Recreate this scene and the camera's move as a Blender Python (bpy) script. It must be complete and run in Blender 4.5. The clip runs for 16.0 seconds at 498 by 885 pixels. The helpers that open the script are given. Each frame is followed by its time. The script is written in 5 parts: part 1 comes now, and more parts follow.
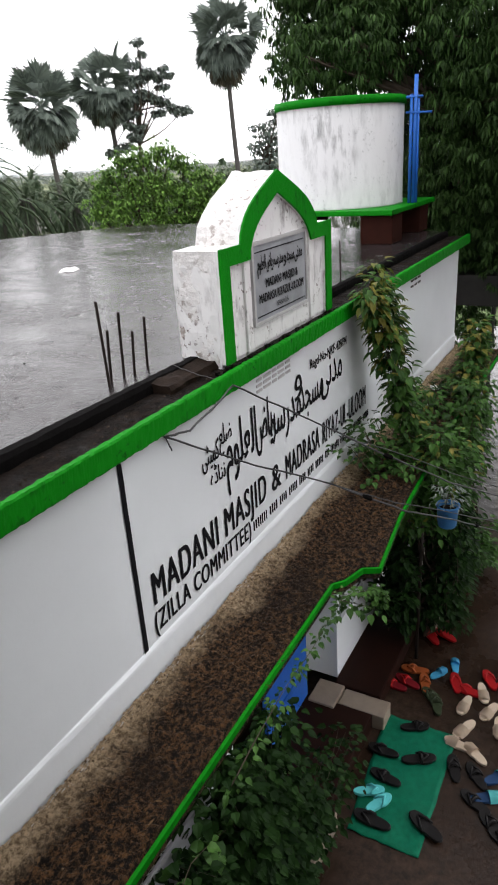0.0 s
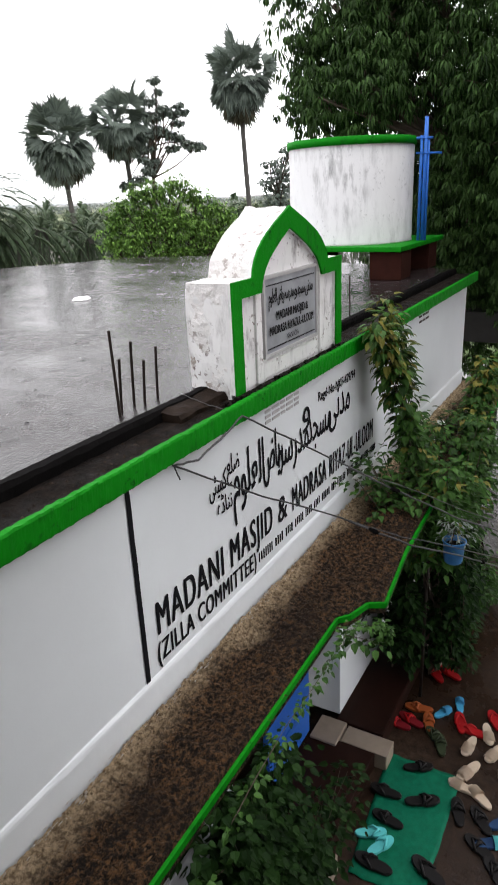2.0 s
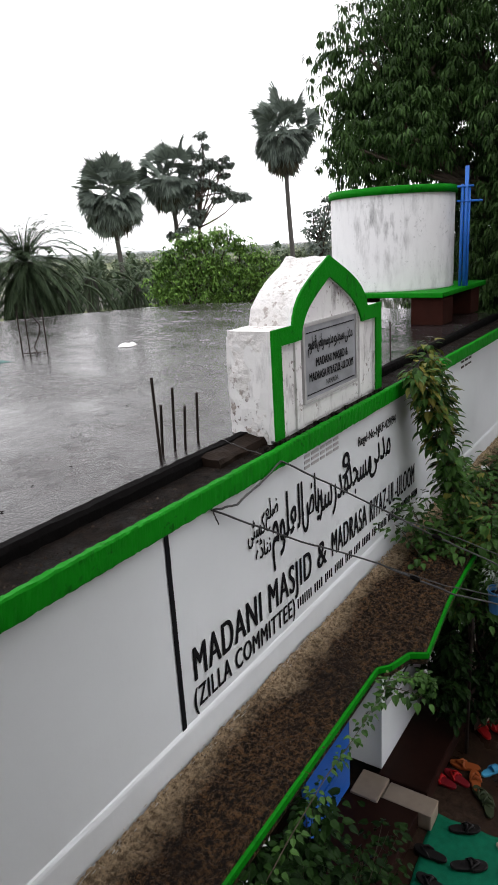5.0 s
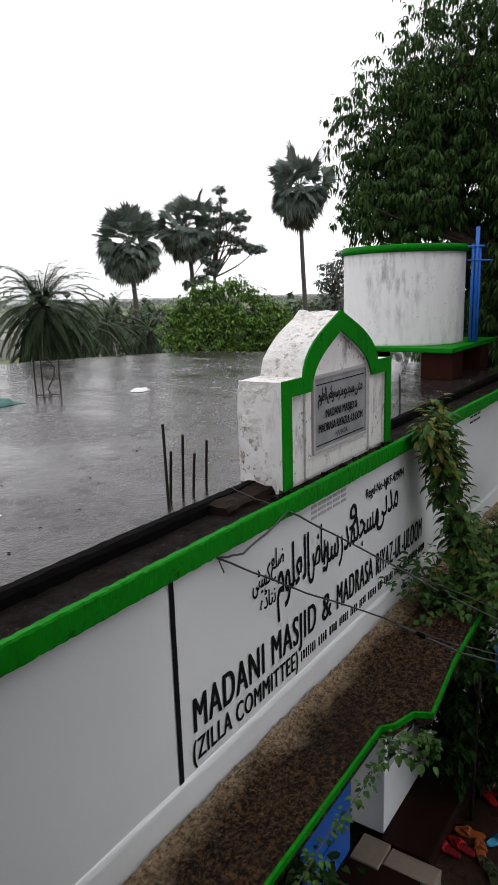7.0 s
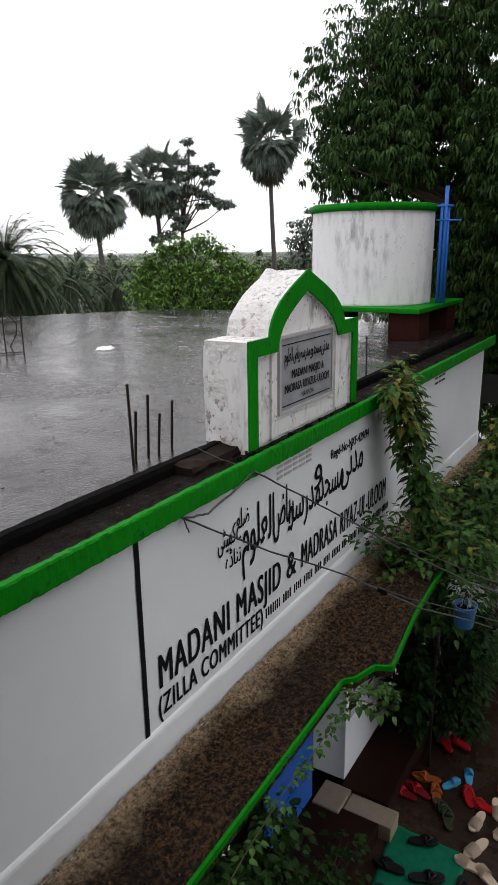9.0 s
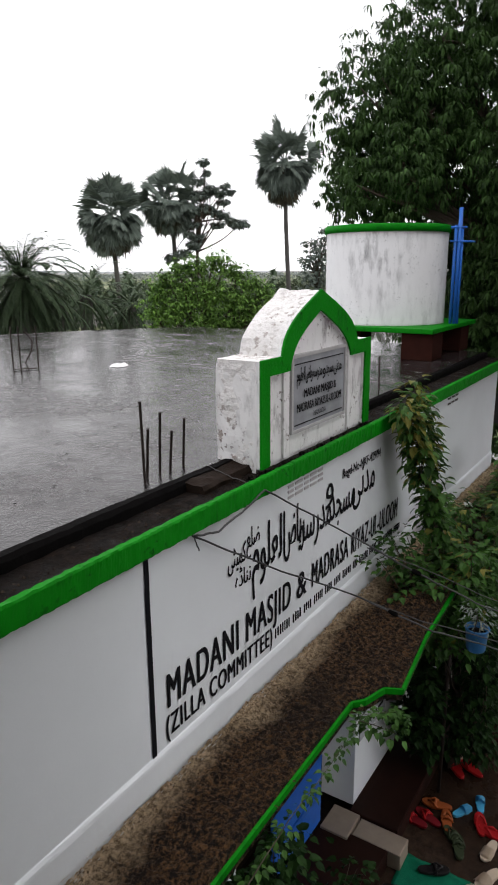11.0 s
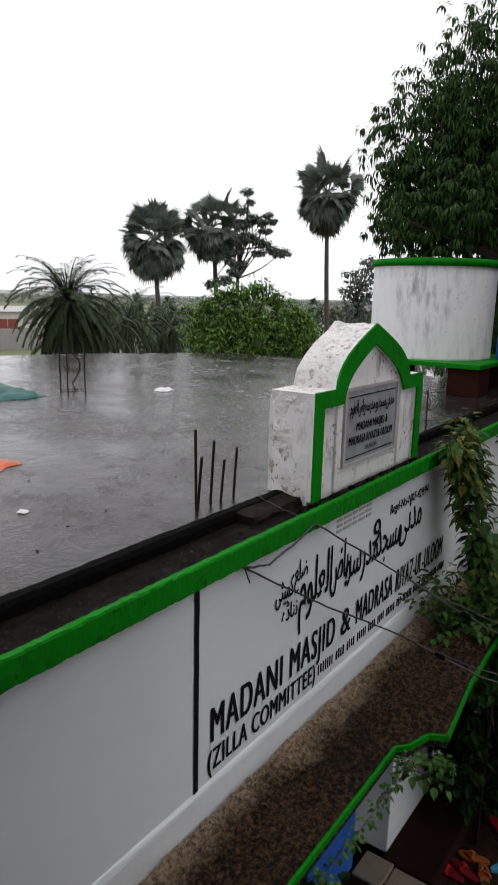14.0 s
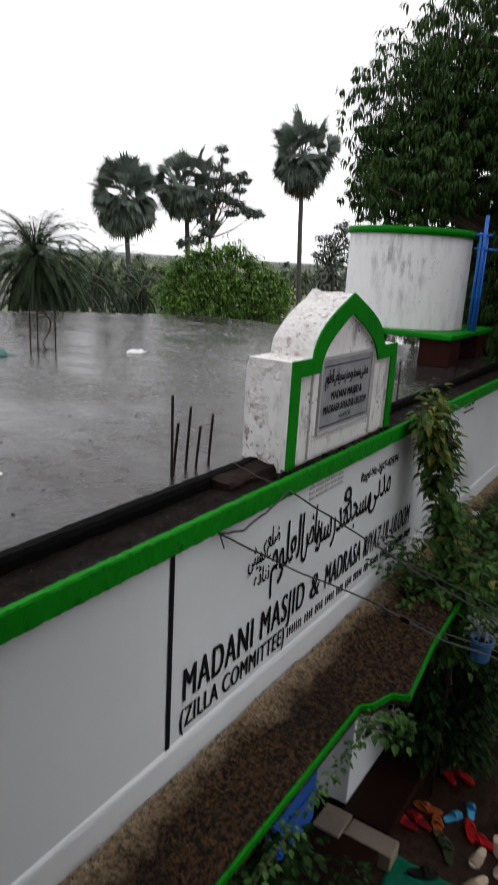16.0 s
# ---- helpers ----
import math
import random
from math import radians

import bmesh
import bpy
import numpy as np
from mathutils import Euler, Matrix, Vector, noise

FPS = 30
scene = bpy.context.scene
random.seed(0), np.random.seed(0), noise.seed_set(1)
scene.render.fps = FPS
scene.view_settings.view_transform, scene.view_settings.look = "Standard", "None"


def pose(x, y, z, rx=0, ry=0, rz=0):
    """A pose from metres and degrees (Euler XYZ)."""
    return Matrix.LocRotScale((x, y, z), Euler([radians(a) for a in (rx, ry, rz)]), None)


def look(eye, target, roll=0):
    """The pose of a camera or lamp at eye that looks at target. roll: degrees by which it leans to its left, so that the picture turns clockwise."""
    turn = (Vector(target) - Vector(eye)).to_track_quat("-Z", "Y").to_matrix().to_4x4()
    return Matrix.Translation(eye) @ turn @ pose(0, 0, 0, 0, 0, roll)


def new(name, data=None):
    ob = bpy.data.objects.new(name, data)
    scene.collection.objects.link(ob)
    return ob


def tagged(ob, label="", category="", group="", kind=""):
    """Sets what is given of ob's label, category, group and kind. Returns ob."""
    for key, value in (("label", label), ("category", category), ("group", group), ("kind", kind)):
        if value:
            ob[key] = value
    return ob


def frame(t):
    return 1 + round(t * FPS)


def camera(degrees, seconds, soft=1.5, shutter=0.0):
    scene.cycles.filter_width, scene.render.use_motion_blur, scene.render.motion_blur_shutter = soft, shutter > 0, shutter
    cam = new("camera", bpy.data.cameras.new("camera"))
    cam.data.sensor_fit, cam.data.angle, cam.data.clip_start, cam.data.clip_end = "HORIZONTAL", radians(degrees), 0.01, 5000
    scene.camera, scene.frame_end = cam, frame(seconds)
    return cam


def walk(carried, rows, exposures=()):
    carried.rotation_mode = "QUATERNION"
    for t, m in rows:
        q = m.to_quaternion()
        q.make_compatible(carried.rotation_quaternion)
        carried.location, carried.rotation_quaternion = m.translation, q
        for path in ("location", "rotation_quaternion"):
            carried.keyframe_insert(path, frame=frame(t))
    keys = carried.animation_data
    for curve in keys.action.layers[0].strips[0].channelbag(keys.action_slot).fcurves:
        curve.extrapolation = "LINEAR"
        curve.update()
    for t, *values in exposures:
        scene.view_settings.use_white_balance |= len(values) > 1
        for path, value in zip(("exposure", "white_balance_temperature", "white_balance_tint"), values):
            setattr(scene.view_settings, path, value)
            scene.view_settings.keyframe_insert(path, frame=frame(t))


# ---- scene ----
cam = camera(40.4, 16.0, soft=0.9, shutter=0.5)
PATH = [
    (0, (0.884, -1.902, 4.556), (2.482, -0.984, 3.778), -3.9),
    (0.5, (0.893, -1.894, 4.558), (2.496, -1.017, 3.745), -4.0),
    (1, (0.881, -1.895, 4.558), (2.493, -1.008, 3.774), -4.3),
    (1.5, (0.867, -1.894, 4.556), (2.478, -0.985, 3.796), -3.7),
    (2, (0.867, -1.893, 4.563), (2.489, -0.95, 3.869), -2.7),
    (2.5, (0.869, -1.896, 4.562), (2.496, -0.93, 3.917), -2.5),
    (3, (0.866, -1.896, 4.56), (2.484, -0.915, 3.91), -2.8),
    (3.5, (0.865, -1.899, 4.56), (2.471, -0.9, 3.909), -2.9),
    (4, (0.859, -1.903, 4.56), (2.462, -0.89, 3.924), -2.8),
    (4.2, (0.866, -1.907, 4.563), (2.463, -0.877, 3.937), -3.2),
    (6.3, (0.839, -1.933, 4.602), (2.451, -0.855, 4.113), -2.3),
    (6.5, (0.839, -1.923, 4.588), (2.459, -0.85, 4.114), -1.9),
    (7, (0.836, -1.933, 4.601), (2.45, -0.833, 4.168), -1.7),
    (7.5, (0.841, -1.95, 4.604), (2.513, -0.933, 4.195), -1.4),
    (8, (0.849, -1.944, 4.602), (2.495, -0.908, 4.135), -1.4),
    (8.2, (0.846, -1.946, 4.604), (2.491, -0.926, 4.099), -1.3),
    (10.3, (0.852, -1.939, 4.607), (2.487, -0.936, 4.042), -0.7),
    (10.5, (0.851, -1.946, 4.608), (2.489, -0.92, 4.097), -0.9),
    (11, (0.849, -1.946, 4.61), (2.48, -0.902, 4.11), -0.4),
    (11.5, (0.811, -1.964, 4.611), (2.343, -0.776, 4.122), 0.5),
    (12, (0.802, -1.931, 4.615), (2.307, -0.711, 4.117), 1.3),
    (12.5, (0.794, -1.892, 4.633), (2.377, -0.752, 4.192), 1.9),
    (13, (0.821, -1.836, 4.628), (2.36, -0.635, 4.192), -0.5),
    (13.5, (0.817, -1.843, 4.634), (2.36, -0.639, 4.219), -1.3),
    (14, (0.804, -1.824, 4.633), (2.399, -0.695, 4.206), 1.4),
    (14.5, (0.771, -1.804, 4.632), (2.347, -0.697, 4.095), 2.4),
    (15, (0.756, -1.821, 4.641), (2.323, -0.688, 4.129), 4.0),
    (15.5, (0.78, -1.801, 4.627), (2.41, -0.709, 4.239), 2.7),
    (16, (0.765, -1.794, 4.658), (2.394, -0.762, 4.129), 3.4),
]
walk(cam, [(t, look(eye, target, roll)) for t, eye, target, roll in PATH],
     ((0, 0.13, 6500, 13), (1.5, 0.17, 6500, 13), (4, 0.1, 6500, 13), (6.5, -0.55, 6500, 13), (8, -0.6, 6500, 13), (10.5, -0.25, 6500, 13), (11, -0.35, 6500, 13),
      (11.6, -0.6, 6500, 13), (13, -0.8, 6500, 13), (14.5, -0.75, 6500, 13), (16, -0.7, 6500, 13)))

# ---- world and sun: heavy overcast, rain ----
world = bpy.data.worlds.new("overcast")
scene.world = world
world.use_nodes = True
wn = world.node_tree
wn.nodes.clear()
sky = wn.nodes.new("ShaderNodeTexSky")
sky.sky_type = "NISHITA"
sky.sun_disc = False
sky.sun_elevation = radians(52)
sky.sun_rotation = radians(135)
sky.dust_density = 6.0
sky.air_density = 1.5
grey = wn.nodes.new("ShaderNodeHueSaturation")
grey.inputs["Saturation"].default_value = 0.12
flat = wn.nodes.new("ShaderNodeMixRGB")
flat.inputs["Fac"].default_value = 0.8
flat.inputs["Color2"].default_value = (24.0, 24.2, 24.6, 1)
bgn = wn.nodes.new("ShaderNodeBackground")
bgn.inputs["Strength"].default_value = 0.1
wout = wn.nodes.new("ShaderNodeOutputWorld")
wn.links.new(sky.outputs[0], grey.inputs["Color"])
wn.links.new(grey.outputs[0], flat.inputs["Color1"])
wn.links.new(flat.outputs[0], bgn.inputs["Color"])
wn.links.new(bgn.outputs[0], wout.inputs["Surface"])
sun_data = bpy.data.lights.new("sun", "SUN")
sun_data.energy, sun_data.angle, sun_data.color = 1.1, radians(50), (1.0, 0.98, 0.96)
sun = new("sun", sun_data)
sun.matrix_world = look((14, -14, 30), (4, -4, 12))


# ---- materials ----
def mat(name, rough=0.6, metal=0.0, spec=0.5):
    m = bpy.data.materials.new(name)
    m.use_nodes = True
    b = m.node_tree.nodes["Principled BSDF"]
    b.inputs["Roughness"].default_value = rough
    b.inputs["Metallic"].default_value = metal
    b.inputs["Specular IOR Level"].default_value = spec
    return m, m.node_tree, b


def tex(nt, kind="ShaderNodeTexNoise", scale=5.0, detail=6.0, rough=0.6, stretch=(1, 1, 1), coord="Object"):
    """A texture in metres; the noise's factor output."""
    c = nt.nodes.new("ShaderNodeTexCoord")
    mp = nt.nodes.new("ShaderNodeMapping")
    mp.inputs["Scale"].default_value = stretch
    n = nt.nodes.new(kind)
    n.inputs["Scale"].default_value = scale
    if kind == "ShaderNodeTexNoise":
        n.inputs["Detail"].default_value = detail
        n.inputs["Roughness"].default_value = rough
    nt.links.new(c.outputs[coord], mp.inputs["Vector"])
    nt.links.new(mp.outputs[0], n.inputs["Vector"])
    return n.outputs["Fac"] if kind == "ShaderNodeTexNoise" else n.outputs["Distance"]


def ramp(nt, src, stops):
    r = nt.nodes.new("ShaderNodeValToRGB")
    els = r.color_ramp.elements
    while len(els) < len(stops):
        els.new(0.5)
    for e, (p, c) in zip(els, stops):
        e.position = p
        e.color = (*c, 1) if len(c) == 3 else c
    nt.links.new(src, r.inputs["Fac"])
    return r.outputs["Color"]


def g(v):
    return (v, v, v)


def mixc(nt, fac, a, b, mode="MIX"):
    m = nt.nodes.new("ShaderNodeMixRGB")
    m.blend_type = mode
    for sock, v in ((m.inputs["Fac"], fac), (m.inputs["Color1"], a), (m.inputs["Color2"], b)):
        if isinstance(v, (int, float)):
            sock.default_value = v
        elif isinstance(v, tuple):
            sock.default_value = (*v, 1)
        else:
            nt.links.new(v, sock)
    return m.outputs["Color"]


def bump(nt, b, src, strength=0.3, dist=0.01):
    n = nt.nodes.new("ShaderNodeBump")
    n.inputs["Strength"].default_value = strength
    n.inputs["Distance"].default_value = dist
    nt.links.new(src, n.inputs["Height"])
    nt.links.new(n.outputs[0], b.inputs["Normal"])


def paint(name, base, stain, amount=(0.55, 0.75), streak=(6, 6, 1.2), scale=2.0, rough=0.55, relief=0.15, grain=60, depth=0.006, flecks=None, spots_at=(0.55, 0.62), patch=(0.42, 0.6), spec=0.28):
    """Painted masonry: a base colour, vertical weather streaks, a fine grain."""
    m, nt, b = mat(name, rough)
    s1 = tex(nt, scale=scale, detail=8, rough=0.65, stretch=streak)
    s2 = tex(nt, scale=scale * 0.6, detail=4)
    f1 = ramp(nt, s1, ((amount[0], g(0)), (amount[1], g(1))))
    f2 = ramp(nt, s2, ((0.4, g(0.1)), (0.65, g(1))))
    f = mixc(nt, 1.0, f1, f2, "MULTIPLY")
    tone = mixc(nt, ramp(nt, tex(nt, scale=0.8), ((0.35, g(0)), (0.7, g(1)))), base, tuple(c * 0.9 for c in base))
    shade = mixc(nt, f, tone, stain)
    if flecks:
        spots = mixc(nt, 1.0, ramp(nt, tex(nt, scale=26, detail=5, rough=0.6), ((spots_at[0], g(0)), (spots_at[1], g(1)))), ramp(nt, tex(nt, scale=4.5, detail=3), ((patch[0], g(0)), (patch[1], g(0.9)))), "MULTIPLY")
        shade = mixc(nt, spots, shade, flecks)
    nt.links.new(shade, b.inputs["Base Color"])
    b.inputs["Specular IOR Level"].default_value = spec
    bump(nt, b, tex(nt, scale=grain, detail=5), relief, depth)
    return m


def plain(name, colour, rough=0.6, metal=0.0, var=0.15, scale=12.0, relief=0.1, spec=0.3):
    m, nt, b = mat(name, rough, metal, spec)
    n = tex(nt, scale=scale, detail=6)
    nt.links.new(mixc(nt, n, tuple(c * (1 - var) for c in colour), tuple(min(1, c * (1 + var)) for c in colour)), b.inputs["Base Color"])
    if relief:
        bump(nt, b, tex(nt, scale=scale * 5, detail=4), relief, 0.005)
    return m


def leaf_mat(name, dark, light, rough=0.4, spec=0.12):
    """Leaves: colour varied from leaf to leaf, glossy with rain, some light through them."""
    m, nt, b = mat(name, rough, 0.0, spec)
    geo = nt.nodes.new("ShaderNodeNewGeometry")
    c = ramp(nt, geo.outputs["Random Per Island"], ((0.0, dark), (0.6, tuple((a + d) / 2 for a, d in zip(dark, light))), (1.0, light)))
    c = mixc(nt, ramp(nt, tex(nt, scale=0.9, detail=2), ((0.35, g(0)), (0.7, g(0.5)))), c, light)
    nt.links.new(c, b.inputs["Base Color"])
    tr = nt.nodes.new("ShaderNodeBsdfTranslucent")
    nt.links.new(c, tr.inputs["Color"])
    mx = nt.nodes.new("ShaderNodeMixShader")
    mx.inputs["Fac"].default_value = 0.15
    out = nt.nodes["Material Output"]
    nt.links.new(b.outputs[0], mx.inputs[1])
    nt.links.new(tr.outputs[0], mx.inputs[2])
    nt.links.new(mx.outputs[0], out.inputs["Surface"])
    return m


M_wall = paint("white_wall_paint", (0.725, 0.755, 0.77), (0.5, 0.5, 0.48), (0.62, 0.85), (3, 3, 0.6), 1.5, 0.5, 0.08, 40)
M_old = paint("mildewed_whitewash", (0.80, 0.79, 0.785), (0.16, 0.14, 0.14), (0.52, 0.68), (5, 5, 1.5), 2.4, 0.65, 0.35, 22, 0.01, (0.13, 0.09, 0.08), (0.57, 0.63), (0.49, 0.6))
M_barrel = paint("rough_flaking_whitewash", (0.80, 0.78, 0.765), (0.30, 0.25, 0.23), (0.55, 0.70), (4, 4, 2.4), 3.0, 0.7, 0.9, 18, 0.03, (0.33, 0.28, 0.25), (0.53, 0.60), (0.40, 0.62))
M_tank = paint("stained_whitewash", (0.74, 0.74, 0.745), (0.20, 0.20, 0.20), (0.47, 0.68), (6, 6, 1.6), 1.7, 0.6, 0.2, 30, 0.008, (0.36, 0.36, 0.36), (0.57, 0.70), (0.5, 0.62))
M_green = paint("green_enamel", (0.0005, 0.20, 0.004), (0.002, 0.07, 0.004), (0.52, 0.75), (5, 5, 1.5), 3.5, 0.6, 0.5, 45, 0.008, (0.002, 0.05, 0.003), (0.57, 0.64), (0.5, 0.62), 0.1)
M_black = plain("black_paint", (0.007, 0.007, 0.009), 0.6, var=0.4, relief=0.05, spec=0.1)
M_grey = plain("faded_grey_paint", (0.42, 0.41, 0.41), 0.6, var=0.2)
M_iron = plain("rusty_rebar", (0.035, 0.026, 0.022), 0.55, 0.5, var=0.4, scale=40)
M_blue = plain("blue_pvc", (0.02, 0.13, 0.5), 0.35, var=0.15)
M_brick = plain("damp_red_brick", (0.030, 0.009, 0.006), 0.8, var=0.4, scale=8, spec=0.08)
# red oxide, its colour darkened further to stand for tree shade
M_redox = plain("shade_dark_red_oxide", (0.016, 0.006, 0.004), 0.5, var=0.5, scale=5, spec=0.08)
M_stone = plain("worn_stone_step", (0.25, 0.2, 0.155), 0.4, var=0.3, scale=7)
M_wire = plain("black_cable", (0.03, 0.03, 0.032), 0.4, relief=0, spec=0.5)
M_twig = plain("bark", (0.06, 0.045, 0.032), 0.85, var=0.4, scale=20, relief=0.4)
M_palmbark = plain("palm_bark", (0.07, 0.065, 0.06), 0.9, var=0.3, scale=10)


def wet_roof():
    """Rough cement under a broken film of rain water: pools lie still, the rest is stippled by drops."""
    m, nt, b = mat("wet_concrete_roof", 0.2, 0.0, 0.26)
    pool = tex(nt, scale=0.5, detail=4, rough=0.55, stretch=(1, 0.7, 1))
    streak = tex(nt, scale=1.6, detail=6, rough=0.65, stretch=(1.0, 0.5, 1))
    n2 = tex(nt, scale=9, detail=9, rough=0.72)
    col = mixc(nt, ramp(nt, n2, ((0.32, g(0)), (0.68, g(1)))), (0.004, 0.0035, 0.0035), (0.055, 0.047, 0.047))
    col = mixc(nt, ramp(nt, streak, ((0.42, g(0)), (0.62, g(0.7)))), col, (0.016, 0.014, 0.0145))
    nt.links.new(col, b.inputs["Base Color"])
    film = mixc(nt, 0.5, pool, streak)
    fine = tex(nt, scale=7, detail=5, rough=0.65)
    wet = mixc(nt, 0.45, film, fine)
    nt.links.new(ramp(nt, wet, ((0.40, g(0.34)), (0.47, g(0.14)), (0.52, g(0.03)))), b.inputs["Roughness"])
    drops = mixc(nt, 0.45, tex(nt, scale=22, detail=4), tex(nt, scale=70, detail=4))
    rip = mixc(nt, ramp(nt, film, ((0.42, g(0.0)), (0.56, g(0.75)))), drops, tex(nt, scale=6, detail=3, stretch=(1, 1.6, 1)))
    bump(nt, b, rip, 0.7, 0.010)
    return m


def mossy():
    m, nt, b = mat("mossy_wet_ledge", 0.55)
    n1 = tex(nt, scale=2.2, detail=8, rough=0.7)
    n2 = tex(nt, scale=34, detail=9, rough=0.8)
    c1 = mixc(nt, ramp(nt, n2, ((0.47, g(0)), (0.64, g(1)))), (0.006, 0.003, 0.0015), (0.27, 0.14, 0.06))
    c = mixc(nt, ramp(nt, n1, ((0.45, g(0)), (0.66, g(0.8)))), c1, (0.012, 0.0062, 0.0034))
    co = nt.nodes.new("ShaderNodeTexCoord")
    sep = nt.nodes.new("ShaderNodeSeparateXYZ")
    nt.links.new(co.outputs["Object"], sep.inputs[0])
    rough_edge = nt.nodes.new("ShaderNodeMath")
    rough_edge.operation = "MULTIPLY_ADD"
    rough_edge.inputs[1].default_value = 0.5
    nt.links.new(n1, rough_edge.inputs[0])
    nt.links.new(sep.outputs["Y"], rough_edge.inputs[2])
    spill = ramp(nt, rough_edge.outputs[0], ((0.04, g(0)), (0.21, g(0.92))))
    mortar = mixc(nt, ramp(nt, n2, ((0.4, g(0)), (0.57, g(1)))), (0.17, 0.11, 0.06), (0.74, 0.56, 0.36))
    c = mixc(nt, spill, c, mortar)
    nt.links.new(c, b.inputs["Base Color"])
    nt.links.new(ramp(nt, n2, ((0.4, g(0.8)), (0.64, g(0.25)))), b.inputs["Roughness"])
    b.inputs["Specular IOR Level"].default_value = 0.22
    bump(nt, b, n2, 1.0, 0.06)
    return m


def wet_ground():
    m, nt, b = mat("wet_courtyard_ground", 0.3, 0.0, 0.2)
    n1 = tex(nt, scale=0.9, detail=7, rough=0.6)
    n2 = tex(nt, scale=14, detail=8, rough=0.7)
    c = mixc(nt, ramp(nt, n2, ((0.35, g(0)), (0.65, g(1)))), (0.009, 0.005, 0.003), (0.05, 0.029, 0.018))
    c = mixc(nt, ramp(nt, n1, ((0.42, g(0)), (0.58, g(0.8)))), c, (0.02, 0.0105, 0.0065))
    nt.links.new(c, b.inputs["Base Color"])
    nt.links.new(ramp(nt, n1, ((0.4, g(0.5)), (0.62, g(0.16)))), b.inputs["Roughness"])
    bump(nt, b, n2, 0.35, 0.02)
    return m


M_roof, M_moss, M_ground = wet_roof(), mossy(), wet_ground()
def dirty_strip():
    m, nt, b = mat("wet_dirty_cement", 0.7, 0.0, 0.08)
    n1, n2 = tex(nt, scale=3.5, detail=7, rough=0.7), tex(nt, scale=18, detail=8, rough=0.75)
    c = mixc(nt, ramp(nt, n2, ((0.4, g(0)), (0.66, g(1)))), (0.002, 0.0016, 0.0014), (0.024, 0.016, 0.012))
    nt.links.new(mixc(nt, ramp(nt, n1, ((0.42, g(0)), (0.6, g(0.8)))), c, (0.006, 0.0045, 0.004)), b.inputs["Base Color"])
    nt.links.new(ramp(nt, n1, ((0.4, g(0.9)), (0.66, g(0.35)))), b.inputs["Roughness"])
    bump(nt, b, n2, 1.0, 0.03)
    return m


M_strip = dirty_strip()
M_tar = plain("black_wet_edge", (0.004, 0.0035, 0.0035), 0.85, var=0.6, scale=14, relief=0.9, spec=0.04)
M_mango = leaf_mat("mango_leaves", (0.008, 0.018, 0.006), (0.055, 0.11, 0.028), 0.5, 0.09)
M_bushleaf = leaf_mat("bright_bush_leaves", (0.022, 0.062, 0.014), (0.21, 0.38, 0.075))
M_vine = leaf_mat("vine_leaves", (0.008, 0.026, 0.006), (0.065, 0.15, 0.03))
# green taken near black: shade below the ledge is put into the colour
M_shaded_leaf = leaf_mat("shade_dark_leaves", (0.003, 0.010, 0.003), (0.018, 0.046, 0.010), 0.5, 0.06)
# rain haze put into the colour: paler and greyer than the leaves themselves
M_hazed_leaf = leaf_mat("hazed_tree_leaves", (0.07, 0.09, 0.077), (0.17, 0.205, 0.172), 0.6)
M_young = leaf_mat("young_leaves", (0.08, 0.13, 0.02), (0.2, 0.17, 0.04))
# date palm and thicket green, lifted to carry some rain haze
M_palm = leaf_mat("hazed_palm_leaves", (0.026, 0.044, 0.026), (0.085, 0.12, 0.066), 0.5)
M_dry = leaf_mat("dead_palm_leaves", (0.03, 0.03, 0.02), (0.08, 0.07, 0.045), 0.7)


# ---- mesh helpers ----
def finish(name, bm, material, smooth=False):
    me = bpy.data.meshes.new(name)
    bm.normal_update()
    bm.to_mesh(me)
    bm.free()
    for mt in (material if isinstance(material, (list, tuple)) else [material]):
        me.materials.append(mt)
    if smooth:
        for p in me.polygons:
            p.use_smooth = True
    return new(name, me)


def part(name, bm, material, parent=None, label="", smooth=False):
    ob = finish(name, bm, material, smooth)
    if parent:
        ob.parent = parent
    if label:
        tagged(ob, label)
    return ob


def thing(name, label, category, group="", kind="", at=(0, 0, 0)):
    ob = new(name)
    ob.location = at
    ob.empty_display_size = 0.1
    return tagged(ob, label, category, group, kind)


def box(x0, y0, z0, x1, y1, z1, bevel=0.0, bm=None):
    own = bm is None
    bm = bm or bmesh.new()
    vs = [bm.verts.new((x, y, z)) for x in (x0, x1) for y in (y0, y1) for z in (z0, z1)]
    fs = [bm.faces.new([vs[i] for i in q]) for q in ((0, 1, 3, 2), (4, 6, 7, 5), (0, 4, 5, 1), (2, 3, 7, 6), (0, 2, 6, 4), (1, 5, 7, 3))]
    if bevel and own:
        bmesh.ops.bevel(bm, geom=list(bm.edges), offset=bevel, segments=2, affect="EDGES", profile=0.6)
    return bm


def prism(profile, axis, a, b, bm=None):
    """A closed profile of 2D points drawn out along an axis from a to b. axis x: points are (y, z); y: (x, z); z: (x, y)."""
    bm = bm or bmesh.new()

    def put(p, s):
        return {"x": (s, *p), "y": (p[0], s, p[1]), "z": (*p, s)}[axis]
    lo = [bm.verts.new(put(p, a)) for p in profile]
    hi = [bm.verts.new(put(p, b)) for p in profile]
    n = len(profile)
    for i in range(n):
        bm.faces.new((lo[i], lo[(i + 1) % n], hi[(i + 1) % n], hi[i]))
    bm.faces.new(lo[::-1])
    bm.faces.new(hi)
    bmesh.ops.recalc_face_normals(bm, faces=bm.faces)
    return bm


